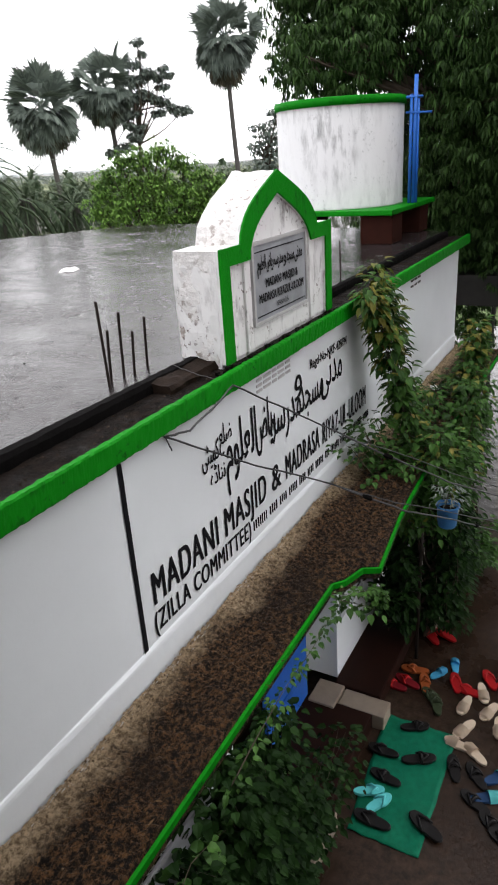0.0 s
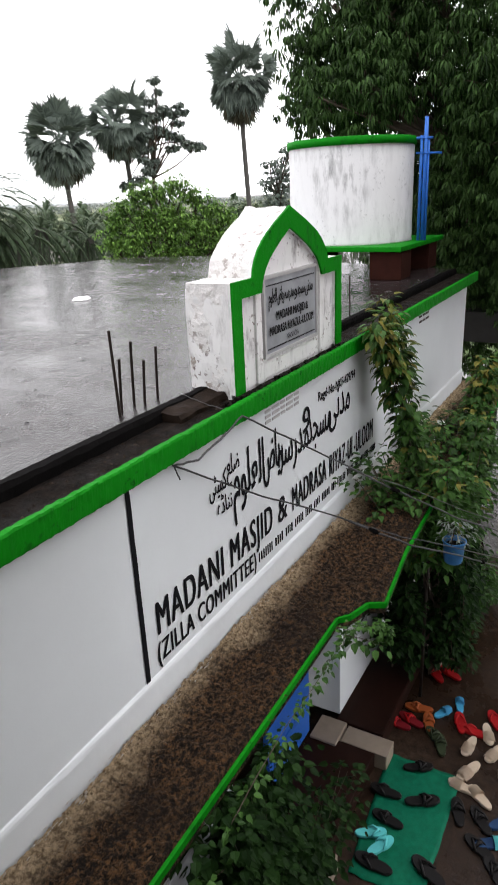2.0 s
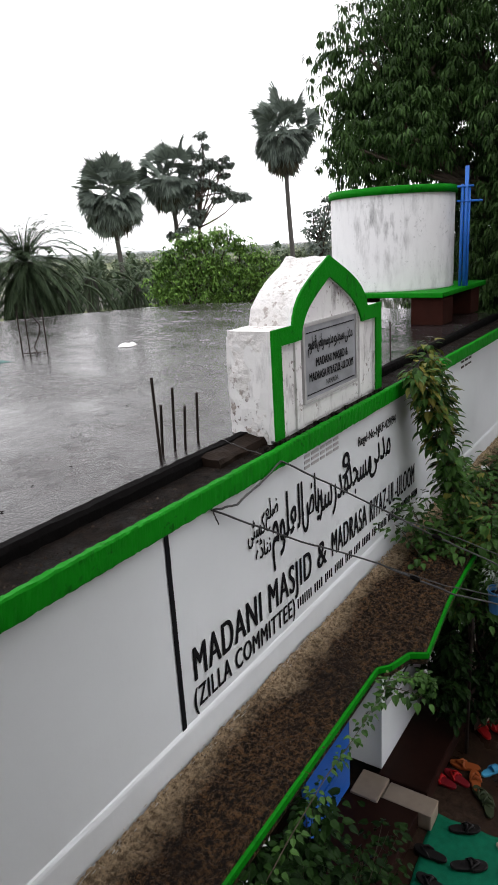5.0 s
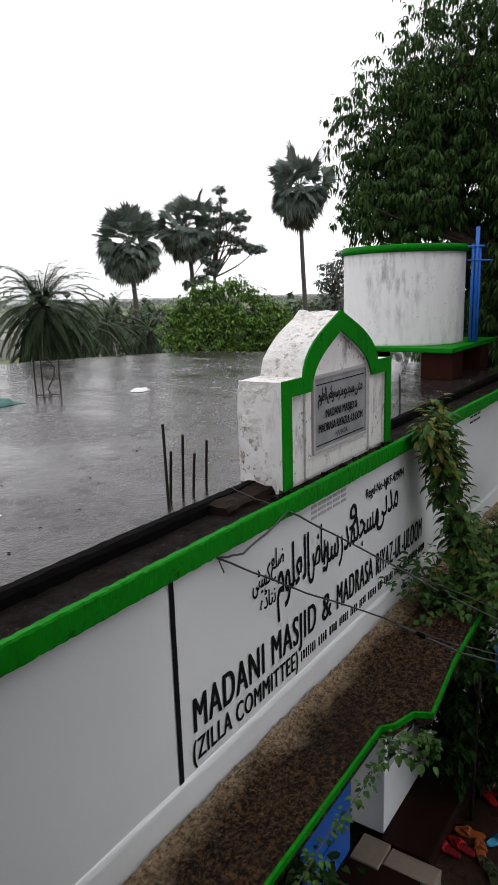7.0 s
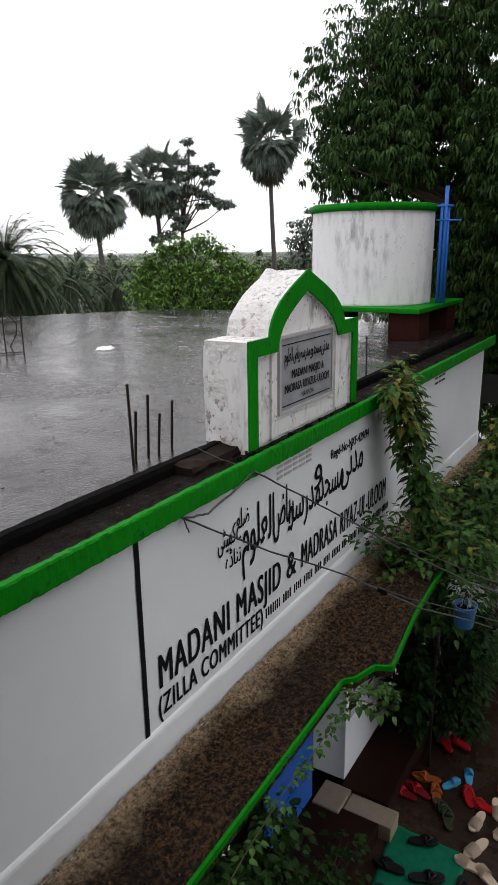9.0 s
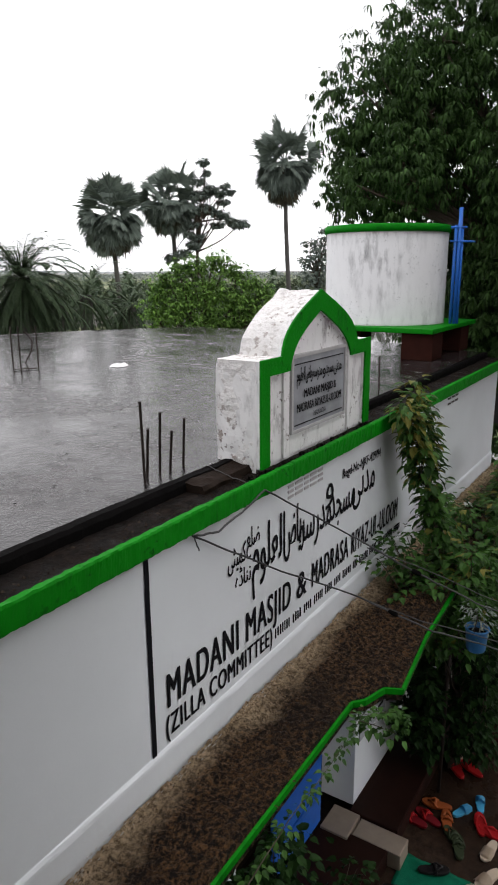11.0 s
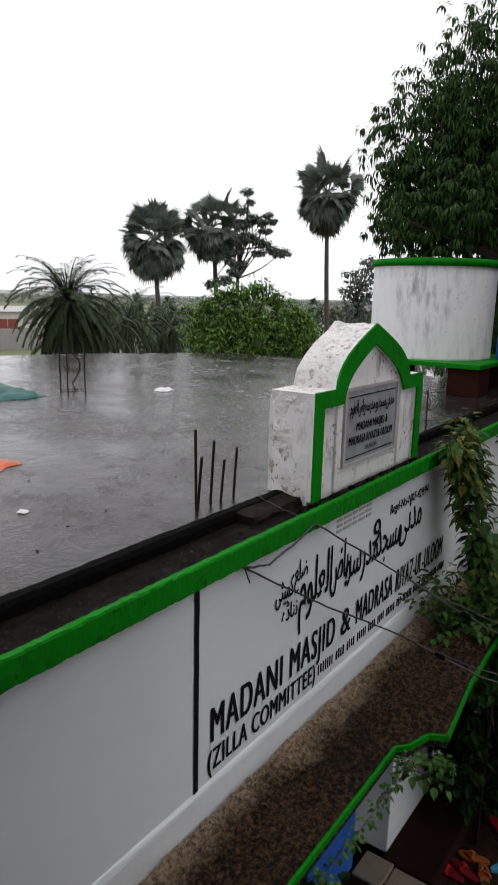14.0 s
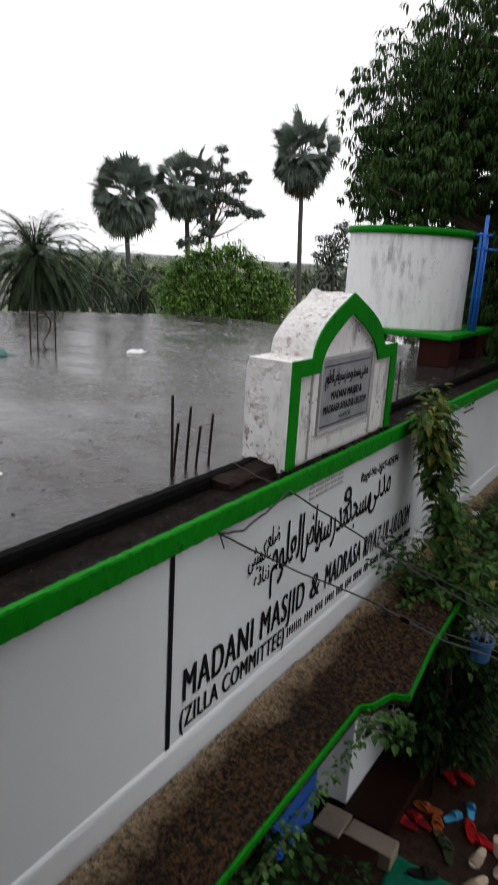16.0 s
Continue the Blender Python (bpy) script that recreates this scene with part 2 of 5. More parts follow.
def long_prism(profile, x0, x1, step=0.05, amp=0.004, scale=9.0, seed=0):
    """A profile of (y, z) drawn along x in short steps, each point pushed about by noise: hand-laid cement."""
    bm = bmesh.new()
    n, rings = len(profile), []
    count = max(2, int((x1 - x0) / step))
    for i in range(count + 1):
        x = x0 + (x1 - x0) * i / count
        rings.append([bm.verts.new((x, y + amp * noise.noise(Vector((x * scale, k * 1.7, seed))), z + amp * noise.noise(Vector((x * scale, k * 1.7, seed + 5.3))))) for k, (y, z) in enumerate(profile)])
    for r0, r1 in zip(rings, rings[1:]):
        for k in range(n):
            bm.faces.new((r0[k], r0[(k + 1) % n], r1[(k + 1) % n], r1[k]))
    bm.faces.new(rings[0][::-1])
    bm.faces.new(rings[-1])
    bmesh.ops.recalc_face_normals(bm, faces=bm.faces)
    return bm


def tube(points, radius, sides=8, bm=None):
    """A tapered tube along points; radius is a number or one per point."""
    bm = bm or bmesh.new()
    pts = [Vector(p) for p in points]
    rad = radius if isinstance(radius, (list, tuple)) else [radius] * len(pts)
    rings = []
    for i, p in enumerate(pts):
        d = (pts[min(i + 1, len(pts) - 1)] - pts[max(i - 1, 0)]).normalized()
        u = d.cross(Vector((0, 0, 1)) if abs(d.z) < 0.9 else Vector((1, 0, 0))).normalized()
        v = d.cross(u)
        rings.append([bm.verts.new(p + (u * math.cos(a) + v * math.sin(a)) * rad[i]) for a in (k * math.tau / sides for k in range(sides))])
    for r0, r1 in zip(rings, rings[1:]):
        for k in range(sides):
            bm.faces.new((r0[k], r0[(k + 1) % sides], r1[(k + 1) % sides], r1[k]))
    bm.faces.new(rings[0][::-1])
    bm.faces.new(rings[-1])
    return bm


def leaf(verts, faces, at, along, up, length, width, droop=0.3, fold=0.25):
    """Adds one pointed leaf with a folded midrib to vertex and face lists."""
    d, n = Vector(along).normalized(), Vector(up)
    s = d.cross(n)
    s = s.normalized() if s.length > 1e-4 else Vector((1, 0, 0))
    n = s.cross(d)
    at = Vector(at)
    k = len(verts)
    mid = at + d * length * 0.5 - n * droop * length * 0.12
    tip = at + d * length - n * droop * length * 0.5
    verts += [at, mid + s * width * 0.5 + n * fold * width * 0.5, mid, mid - s * width * 0.5 + n * fold * width * 0.5, tip]
    faces += [(k, k + 2, k + 1), (k, k + 3, k + 2), (k + 1, k + 2, k + 4), (k + 2, k + 3, k + 4)]


def round_leaf(verts, faces, at, along, up, length, width, droop=0.5):
    """Adds one heart-shaped leaf, folded along its midrib and curling down to the tip."""
    d, n = Vector(along).normalized(), Vector(up)
    s = d.cross(n)
    s = s.normalized() if s.length > 1e-4 else Vector((1, 0, 0))
    n = s.cross(d)
    at = Vector(at)
    k = len(verts)
    verts.append(at)
    for f, w in ((0.22, 0.46), (0.55, 0.42), (0.80, 0.2)):
        m = at + d * length * f - n * droop * length * 0.5 * f * f
        verts += [m + s * width * w + n * width * 0.12, m, m - s * width * w + n * width * 0.12]
    verts.append(at + d * length - n * droop * length * 0.55)
    faces += [(k, k + 2, k + 1), (k, k + 3, k + 2), (k + 1, k + 2, k + 5, k + 4), (k + 2, k + 3, k + 6, k + 5),
              (k + 4, k + 5, k + 8, k + 7), (k + 5, k + 6, k + 9, k + 8), (k + 7, k + 8, k + 10), (k + 8, k + 9, k + 10)]


def leaves_part(name, verts, faces, material, parent, label="", kind=""):
    me = bpy.data.meshes.new(name)
    me.from_pydata([tuple(v) for v in verts], [], faces)
    me.materials.append(material)
    ob = new(name, me)
    ob.parent = parent
    return tagged(ob, label, kind=kind)


# ---- setting: ground ----
ROOF, STRIP, LEDGE = 3.48, 3.43, 2.04
bm = bmesh.new()
R = 900
grid = [-R, -200, -60, -20, -8, -4, 0, 2, 4, 6, 8, 10, 14, 20, 30, 60, 120, 300, R]
vv = [[bm.verts.new((x, y, 0)) for y in grid] for x in grid]
for i in range(len(grid) - 1):
    for j in range(len(grid) - 1):
        bm.faces.new((vv[i][j], vv[i + 1][j], vv[i + 1][j + 1], vv[i][j + 1]))
ground = part("ground", bm, M_ground)
tagged(ground, "wet muddy brown courtyard ground reaching the horizon", "ground", kind="structure")

# ---- the mosque building: wall, roof slab, ledge ----
X0, X1 = -3.0, 9.78
wall = part("wall_south", prism([(0, LEDGE - 0.14), (0, 3.35), (0.23, 3.35), (0.23, LEDGE - 0.14)], "x", X0, X1), M_wall)
tagged(wall, "white painted upper wall with black lettering under a green band", "wall", kind="structure")
roof_pts = [(X0, 0.26), (10.25, 0.26), (11.3, 3.2), (11.85, 5.1), (11.6, 6.3), (10.9, 7.05), (9.8, 7.8), (8.9, 8.3), (7.4, 8.85), (X0, 10.5)]
roof = part("roof", prism(roof_pts, "z", 3.30, ROOF), [M_roof])
tagged(roof, "wet grey concrete flat roof under standing rain water", "roof", kind="structure")
edge = part("roof_edge", long_prism([(0.235, STRIP - 0.03), (0.238, ROOF - 0.01), (0.252, ROOF + 0.014), (0.30, ROOF + 0.013), (0.352, ROOF - 0.010), (0.33, STRIP - 0.03)], X0, 10.2, 0.03, 0.006, 14, 1), M_tar, roof, "black tarred edge of the roof screed")
strip = part("parapet_top", long_prism([(-0.03, 3.36), (-0.03, STRIP + 0.015), (0.05, STRIP), (0.15, STRIP + 0.004), (0.245, STRIP - 0.005), (0.245, 3.355), (0.02, 3.352)], X0, 10.2, 0.04, 0.008, 12, 2), M_strip, wall, "dirty wet cement top of the wall")
band = part("green_band", long_prism([(-0.043, 3.345), (-0.047, 3.352), (-0.047, 3.40), (-0.046, 3.450), (-0.040, 3.459), (-0.012, 3.460), (0.004, 3.446), (0.004, 3.39), (-0.002, 3.345)], X0, 10.2, 0.012, 0.0055, 34, 3), M_green, wall, "green painted cement band along the wall top")
cove = part("cement_cove", long_prism([(0.003, 2.268), (-0.006, 2.259), (-0.012, 2.246), (-0.015, 2.230), (-0.013, 2.14), (-0.008, LEDGE), (0.004, LEDGE)], X0, X1, 0.06, 0.003, 5, 4), M_wall, wall, "white cement fillet at the foot of the wall")
ledge_pts = [(X0, 0.0), (X0, -0.60), (4.20, -0.53), (4.265, -0.59), (4.44, -0.645), (4.49, -0.745), (5.2, -0.665), (6.7, -0.6), (9.9, -0.6), (9.9, 0.0)]
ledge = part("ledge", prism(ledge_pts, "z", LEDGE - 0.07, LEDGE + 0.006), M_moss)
tagged(ledge, "mossy brown rain-soaked concrete sunshade ledge", "ledge", kind="structure")
bm = bmesh.new()
nx, ny = 1700, 60
rows_ = []
for i in range(nx + 1):
    x = X0 + (9.85 - X0) * i / nx
    yo = 0.012 + float(np.interp(x, [p[0] for p in ledge_pts[1:9]], [p[1] for p in ledge_pts[1:9]]))
    col_ = []
    for j in range(ny + 1):
        y = -0.02 + (yo + 0.02) * j / ny
        near = max(0.0, 1 + y / 0.24)
        crumb = abs(noise.noise(Vector((x * 17, y * 17, 2)))) + 0.6 * abs(noise.noise(Vector((x * 38, y * 38, 7)))) + 0.45 * abs(noise.noise(Vector((x * 75, y * 75, 4))))
        z = LEDGE + 0.015 + (0.012 + 0.025 * noise.noise(Vector((x * 2.2, 3, 0)))) * near ** 1.5 + 0.02 * noise.noise(Vector((x * 3, y * 4, 1))) + crumb * (0.024 + 0.006 * near)
        if j == ny:
            z = LEDGE - 0.02
        col_.append(bm.verts.new((x, y, z)))
    rows_.append(col_)
for r0, r1 in zip(rows_, rows_[1:]):
    for j in range(ny):
        bm.faces.new((r0[j], r0[j + 1], r1[j + 1], r1[j]))
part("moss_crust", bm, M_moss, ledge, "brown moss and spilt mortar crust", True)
rim_line = [Vector((*p, LEDGE - 0.015)) for p in ledge_pts[1:9]]
bm = bmesh.new()
for a, b in zip(rim_line, rim_line[1:]):
    d = (b - a).normalized()
    n = Vector((d.y, -d.x, 0))
    q = [a + n * 0.008, b + n * 0.008, b - n * 0.010, a - n * 0.010]
    lo = [bm.verts.new(p + Vector((0, 0, -0.012))) for p in q]
    hi = [bm.verts.new(p + Vector((0, 0, 0.026))) for p in q]
    for i in range(4):
        bm.faces.new((lo[i], lo[(i + 1) % 4], hi[(i + 1) % 4], hi[i]))
    bm.faces.new(lo[::-1])
    bm.faces.new(hi)
bmesh.ops.recalc_face_normals(bm, faces=bm.faces)
part("green_rim", bm, M_green, ledge, "green painted rim of the ledge")

# lower wall with a doorway
lower = part("wall_lower", box(X0, 0.0, 0, 3.7, 0.23, LEDGE - 0.09), M_wall)
tagged(lower, "white painted ground floor wall under the ledge", "wall", kind="structure")
part("wall_pier", box(5.385, -0.075, 0.15, 6.35, 0.23, LEDGE - 0.092, 0.006), M_wall, lower, "white painted pier beside the doorway")
part("wall_rest", box(6.36, 0.0, 0, X1, 0.23, LEDGE - 0.09), M_wall, lower)
part("wall_back", box(3.6, 1.2, 0, 5.6, 1.3, LEDGE - 0.09), M_wall, lower)
part("end_wall", box(X1 - 0.2, 0.23, 0, X1, 7.9, 3.3), M_wall, lower)
part("rear_wall", box(X0, 7.7, 0, X1 - 0.2, 7.9, 3.3), M_wall, lower)
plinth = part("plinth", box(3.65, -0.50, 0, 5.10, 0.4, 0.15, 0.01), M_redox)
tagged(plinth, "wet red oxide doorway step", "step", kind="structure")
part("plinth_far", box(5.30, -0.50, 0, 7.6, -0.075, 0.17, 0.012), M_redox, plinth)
for x0, y0, x1, y1, zt in ((5.10, -0.60, 5.295, -0.19, 0.15), (5.02, -0.18, 5.30, 0.06, 0.17), (3.74, -0.58, 4.10, -0.505, 0.16), (3.60, -0.58, 3.73, -0.42, 0.15)):
    part("stone", box(x0, y0, 0, x1, y1, zt, 0.01), M_stone, plinth, "worn tan stone slab")

# unseen house mass behind the viewpoint, sized and placed to block sky light
house = part("unseen_house_block", box(-9, -6, 0, 3.1, -2.2, 10.5), paint("blocker_render", (0.3, 0.29, 0.28), (0.14, 0.14, 0.13)))
tagged(house, "unseen plain house mass blocking sky light from the yard", "house", kind="structure")
# unseen slab above the viewpoint, added to darken the near wall
part("eave", box(-9, -2.2, 5.65, 1.7, -0.6, 5.8, 0.01), M_grey, house, "unseen slab blocking light from the near wall")


# ---- headboard on the wall top, with its plaque ----
def arch_outline(x0, x1, zb, zs, xi0, xi1, za):
    """Shouldered ogee outline, anticlockwise from the lower left: (x, z)."""
    xc = (x0 + x1) / 2 - 0.055
    left = [(xi0 + (xc - xi0) * u, zs + (za - zs) * v) for u, v in
            ((0, 0), (0.02, 0.13), (0.075, 0.265), (0.155, 0.395), (0.265, 0.515), (0.405, 0.63), (0.58, 0.75), (0.78, 0.87), (1, 1))]
    n = len(left) - 1
    right = [(2 * xc - x + (xi1 - (2 * xc - xi0)) * (1 - i / n), z) for i, (x, z) in enumerate(left)]
    return [(x0, zb), (x0, zs), *left, *right[::-1][1:], (x1, zs), (x1, zb)]


def ring(outer, inner, y0, y1):
    """A frame between two outlines with equal counts of points, open at the foot."""
    bm = bmesh.new()
    n = len(outer)
    V = [[bm.verts.new((p[0], y, p[1])) for p in o] for o in (outer, inner) for y in (y0, y1)]
    of, ob_, nf, nb = V
    for i in range(n - 1):
        bm.faces.new((of[i], of[i + 1], nf[i + 1], nf[i]))
        bm.faces.new((ob_[i + 1], ob_[i], nb[i], nb[i + 1]))
        bm.faces.new((of[i + 1], of[i], ob_[i], ob_[i + 1]))
        bm.faces.new((nf[i], nf[i + 1], nb[i + 1], nb[i]))
    for i in (0, n - 1):
        bm.faces.new((of[i], nf[i], nb[i], ob_[i]))
    bmesh.ops.recalc_face_normals(bm, faces=bm.faces)
    return bm


def rough_prism(outline, y0, y1, amp, seed, steps=10, cut=0.05):
    """An (x, z) outline drawn along y with a hand-plastered, lumpy skin; the front edge stays true."""
    cx, cz = sum(p[0] for p in outline) / len(outline), sum(p[1] for p in outline) / len(outline)
    fine = []
    for (xa, za), (xb, zb) in zip(outline, outline[1:] + outline[:1]):
        n = max(1, int(math.hypot(xb - xa, zb - za) / cut))
        fine += [(xa + (xb - xa) * i / n, za + (zb - za) * i / n) for i in range(n)]
    bm = bmesh.new()
    rings = []
    for j in range(steps + 1):
        y, k = y0 + (y1 - y0) * j / steps, min(1.0, j / 2)
        ring_ = []
        for x, z in fine:
            d = Vector((x - cx, 0, z - cz)).normalized()
            h = amp * k * (noise.noise(Vector((x * 9, y * 9, z * 9 + seed))) + 0.6 * noise.noise(Vector((x * 22, y * 22, z * 22 + seed))))
            ring_.append(bm.verts.new((x + d.x * h, y, z + (d.z * h if z > outline[0][1] + 0.01 else 0))))
        rings.append(ring_)
    n = len(fine)
    for r0, r1 in zip(rings, rings[1:]):
        for i in range(n):
            bm.faces.new((r0[i], r0[(i + 1) % n], r1[(i + 1) % n], r1[i]))
    bm.faces.new(rings[0][::-1])
    bm.faces.new(rings[-1])
    bmesh.ops.recalc_face_normals(bm, faces=bm.faces)
    return bm


HX0, HX1, HZ0 = 4.095, 5.685, 3.455
headboard = thing("headboard", "whitewashed masonry headboard with green ogee border on the wall top", "headboard")
out = arch_outline(HX0, HX1, HZ0, 4.10, 4.335, 5.435, 4.475)
inn = arch_outline(HX0 + 0.10, HX1 - 0.10, HZ0, 4.0, 4.44, 5.33, 4.345)
slim = [(x + (0.006 if x < 4.8 else -0.006), z - (0.006 if z > 3.6 else 0)) for x, z in out]
part("body", rough_prism(slim, 0.085, 0.355, 0.014, 1), M_barrel, headboard, "mildewed rough whitewashed masonry body")
niche = [(x, z) for x, z in arch_outline(HX0 + 0.09, HX1 - 0.09, HZ0, 4.005, 4.43, 5.34, 4.35)]
niche = prism(niche, "y", 0.079, 0.086)
bmesh.ops.recalc_face_normals(niche, faces=niche.faces)
part("niche", niche, M_old, headboard, "smooth white niche inside the border")
part("border", ring(out, inn, 0.045, 0.058), M_green, headboard, "raised green painted border")
part("border_backing", ring(slim, [(x, z) for x, z in inn], 0.0585, 0.0845), M_old, headboard, "white edge behind the border")
part("base_block", rough_prism([(HX0 + 0.004, 3.43), (HX0 + 0.006, 4.055), (HX0 + 0.025, 4.08), (HX1 - 0.025, 4.08), (HX1 - 0.006, 4.055), (HX1 - 0.004, 3.43)], 0.0865, 0.365, 0.014, 5), M_old, headboard, "whitewashed base block")
part("pilaster", box(4.385, 0.062, HZ0, 4.455, 0.09, 4.03, 0.004), M_old, headboard)
part("pilaster", box(5.32, 0.062, HZ0, 5.39, 0.09, 4.03, 0.004), M_old, headboard)
PX0, PX1, PZ0, PZ1 = 4.50, 5.26, 3.60, 4.07
plaque = part("plaque", box(PX0, 0.068, PZ0, PX1, 0.092, PZ1, 0.003), plain("grey_marble", (0.27, 0.28, 0.30), 0.35, var=0.5, scale=7, relief=0.03), headboard, "grey stone plaque with black engraved writing")
part("plaque_frame", ring([(PX0 - .016, PZ0 - .016), (PX0 - .016, PZ1 + .016), (PX1 + .016, PZ1 + .016), (PX1 + .016, PZ0 - .016), (PX0 - .016, PZ0 - .016)],
                          [(PX0 + .005, PZ0 + .005), (PX0 + .005, PZ1 - .005), (PX1 - .005, PZ1 - .005), (PX1 - .005, PZ0 + .005), (PX0 + .005, PZ0 + .005)], 0.06, 0.09), M_grey, plaque)

# ---- water tank on brick piers ----
TX, TY, TR = 9.93, 1.625, 0.81
tank = thing("water_tank", "round whitewashed masonry water tank with green rim", "water tank", at=(TX, TY, ROOF))


def lathe(profile, sides=48, bm=None, at=(0, 0)):
    bm = bm or bmesh.new()
    rings = [[bm.verts.new((at[0] + r * math.cos(k * math.tau / sides), at[1] + r * math.sin(k * math.tau / sides), z)) for k in range(sides)] for r, z in profile]
    for r0, r1 in zip(rings, rings[1:]):
        for k in range(sides):
            bm.faces.new((r0[k], r0[(k + 1) % sides], r1[(k + 1) % sides], r1[k]))
    if profile[0][0] > 0.001:
        bm.faces.new(rings[0][::-1])
    bm.faces.new(rings[-1])
    return bm


part("drum", lathe([(TR + 0.015, 0.38), (TR, 0.42), (TR, 1.60), (TR - 0.01, 1.62)]), M_tank, tank, smooth=True)
part("rim", lathe([(TR + 0.004, 1.56), (TR + 0.028, 1.565), (TR + 0.028, 1.645), (TR + 0.01, 1.655), (TR - 0.08, 1.655)]), M_green, tank, "green painted rim", smooth=True)
part("base_slab", box(-0.98, -1.02, 0.335, 0.98, 0.95, 0.395, 0.012), M_green, tank, "green edged concrete slab")
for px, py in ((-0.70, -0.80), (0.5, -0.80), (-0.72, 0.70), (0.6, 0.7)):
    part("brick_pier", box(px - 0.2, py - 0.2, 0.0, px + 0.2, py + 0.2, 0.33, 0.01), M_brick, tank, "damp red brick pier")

# ---- trees ----
def unit():
    while True:
        v = Vector((random.uniform(-1, 1), random.uniform(-1, 1), random.uniform(-1, 1)))
        if 0.05 < v.length <= 1:
            return v


def limb(a, b, sag=0.1, n=6):
    a, b = Vector(a), Vector(b)
    side = unit() * (b - a).length * sag
    return [a.lerp(b, i / n) + side * math.sin(math.pi * i / n) for i in range(n + 1)]


def lump_tree(name, label, base, trunk_top, r0, lumps, count, rosette, length, width, material, droop=0.6, seed=1, bark=None, shell=0.55, fray=(0.78, 1.16)):
    """A broadleaf tree: tapered trunk, limbs to each lump of the crown, rosettes of leaves through the lumps."""
    random.seed(seed)
    root = thing(name, label, "tree", at=base)
    base, top = Vector(base), Vector(trunk_top)
    bm = tube([p - base for p in limb(base, top, 0.04, 8)], [r0 * (1 - 0.5 * i / 8) for i in range(9)], 10)
    for (c, r) in lumps:
        c = Vector(c)
        path = limb(top - Vector((0, 0, random.uniform(0, 0.3) * (top - base).length)), c, 0.12)
        tube([p - base for p in path], [r0 * 0.42 * (1 - 0.8 * i / 6) for i in range(7)], 6, bm)
        for _ in range(5):
            e = c + unit() * max(r) * 0.8 if not isinstance(r, (int, float)) else c + unit() * r * 0.8
            tube([p - base for p in limb(path[random.randint(3, 6)], e, 0.1, 4)], [r0 * 0.1 * (1 - 0.8 * i / 4) for i in range(5)], 4, bm)
    part("trunk", bm, bark or M_twig, root, "dark tapered trunk with spreading limbs", True)
    verts, faces = [], []
    vol = [(r if isinstance(r, (int, float)) else max(r)) ** 2 for _, r in lumps]
    for (c, r), w in zip(lumps, vol):
        rr = Vector((r, r, r)) if isinstance(r, (int, float)) else Vector(r)
        for _ in range(int(count * w / sum(vol))):
            d = unit()
            d = d.normalized() * (shell + (1 - shell) * random.random()) if random.random() < 0.75 else d
            p = Vector(c) + Vector((d.x * rr.x, d.y * rr.y, d.z * rr.z)) * random.uniform(*fray) - base
            a0 = random.random() * math.tau
            for k in range(rosette):
                a = a0 + k * math.tau / rosette * 1.62
                out_ = Vector((math.cos(a), math.sin(a), random.uniform(-1.1, 0.5) - droop * 0.5)) + d * 0.3
                ln = length * random.uniform(0.65, 1.15)
                leaf(verts, faces, p + out_ * 0.03, out_, (0, 0, 1), ln, width * random.uniform(0.8, 1.2), droop)
    leaves_part("crown", verts, faces, material, root, "crown of many drooping leaves")
    return root


def fan_palm(name, label, base, crown, radius, seed, upper=15, lower=46, tall=1.2):
    """A toddy palm: slender trunk, separate fan leaves above, a dense bowl of older hanging ones below."""
    random.seed(seed)
    root = thing(name, label, "palm tree", group="toddy palms", at=base)
    base, crown = Vector(base), Vector(crown)
    pts = limb(base, crown, 0.012, 10)
    part("trunk", tube([p - base for p in pts], [0.17 - 0.05 * i / 10 for i in range(11)], 10), M_palmbark, root, "slender grey trunk", True)
    mid = crown - base
    for nm, n, mt, lo, hi in (("crown", upper, M_hazed_leaf, 0.0, 0.97), ("hanging_leaves", lower, M_hazed_leaf, -0.95, 0.02), ("dead_skirt", 14, M_dry, -1.0, -0.8)):
        verts, faces = [], []
        for i in range(n):
            el = lo + (hi - lo) * ((i + random.random()) / n)
            a = i * 2.399 + random.uniform(-0.3, 0.3)
            h = math.sqrt(max(0.03, 1 - el * el))
            d = Vector((math.cos(a) * h, math.sin(a) * h, el)).normalized()
            stem = radius * (random.uniform(0.28, 0.68) if nm == "crown" else random.uniform(0.30, 0.56))
            hub = mid + d * stem
            s = d.cross(Vector((0, 0, 1))).normalized()
            k = len(verts)
            verts += [mid + s * 0.04, mid - s * 0.04, hub - s * 0.03, hub + s * 0.03]
            faces.append((k, k + 1, k + 2, k + 3))
            tilt = random.uniform(-0.9, 0.9)
            nrm = (s.cross(d) * math.cos(tilt) + s * math.sin(tilt)).normalized()
            sd = d.cross(nrm).normalized()
            m = 17
            spread = random.uniform(1.25, 1.6) if nm == "crown" else random.uniform(0.9, 1.3)
            for j in range(m):
                t = (j / (m - 1) - 0.5) * 2 * spread
                dirv = d * math.cos(t) + sd * math.sin(t) - nrm * 0.10 * abs(t)
                ln = radius * random.uniform(0.36, 0.47) * (1 - 0.10 * abs(t))
                leaf(verts, faces, hub - d * 0.05 * radius, dirv, nrm, ln, ln * 0.19, 0.25 if nm == "crown" else 0.7, 0.3)
        verts = [(v[0], v[1], mid.z + (v[2] - mid.z) * tall) for v in verts]
        leaves_part(nm, verts, faces, mt, root, {"crown": "stiff upright fan leaves", "hanging_leaves": "dense bowl of older drooping fan leaves"}.get(nm, "hanging dead leaves"))
    return root


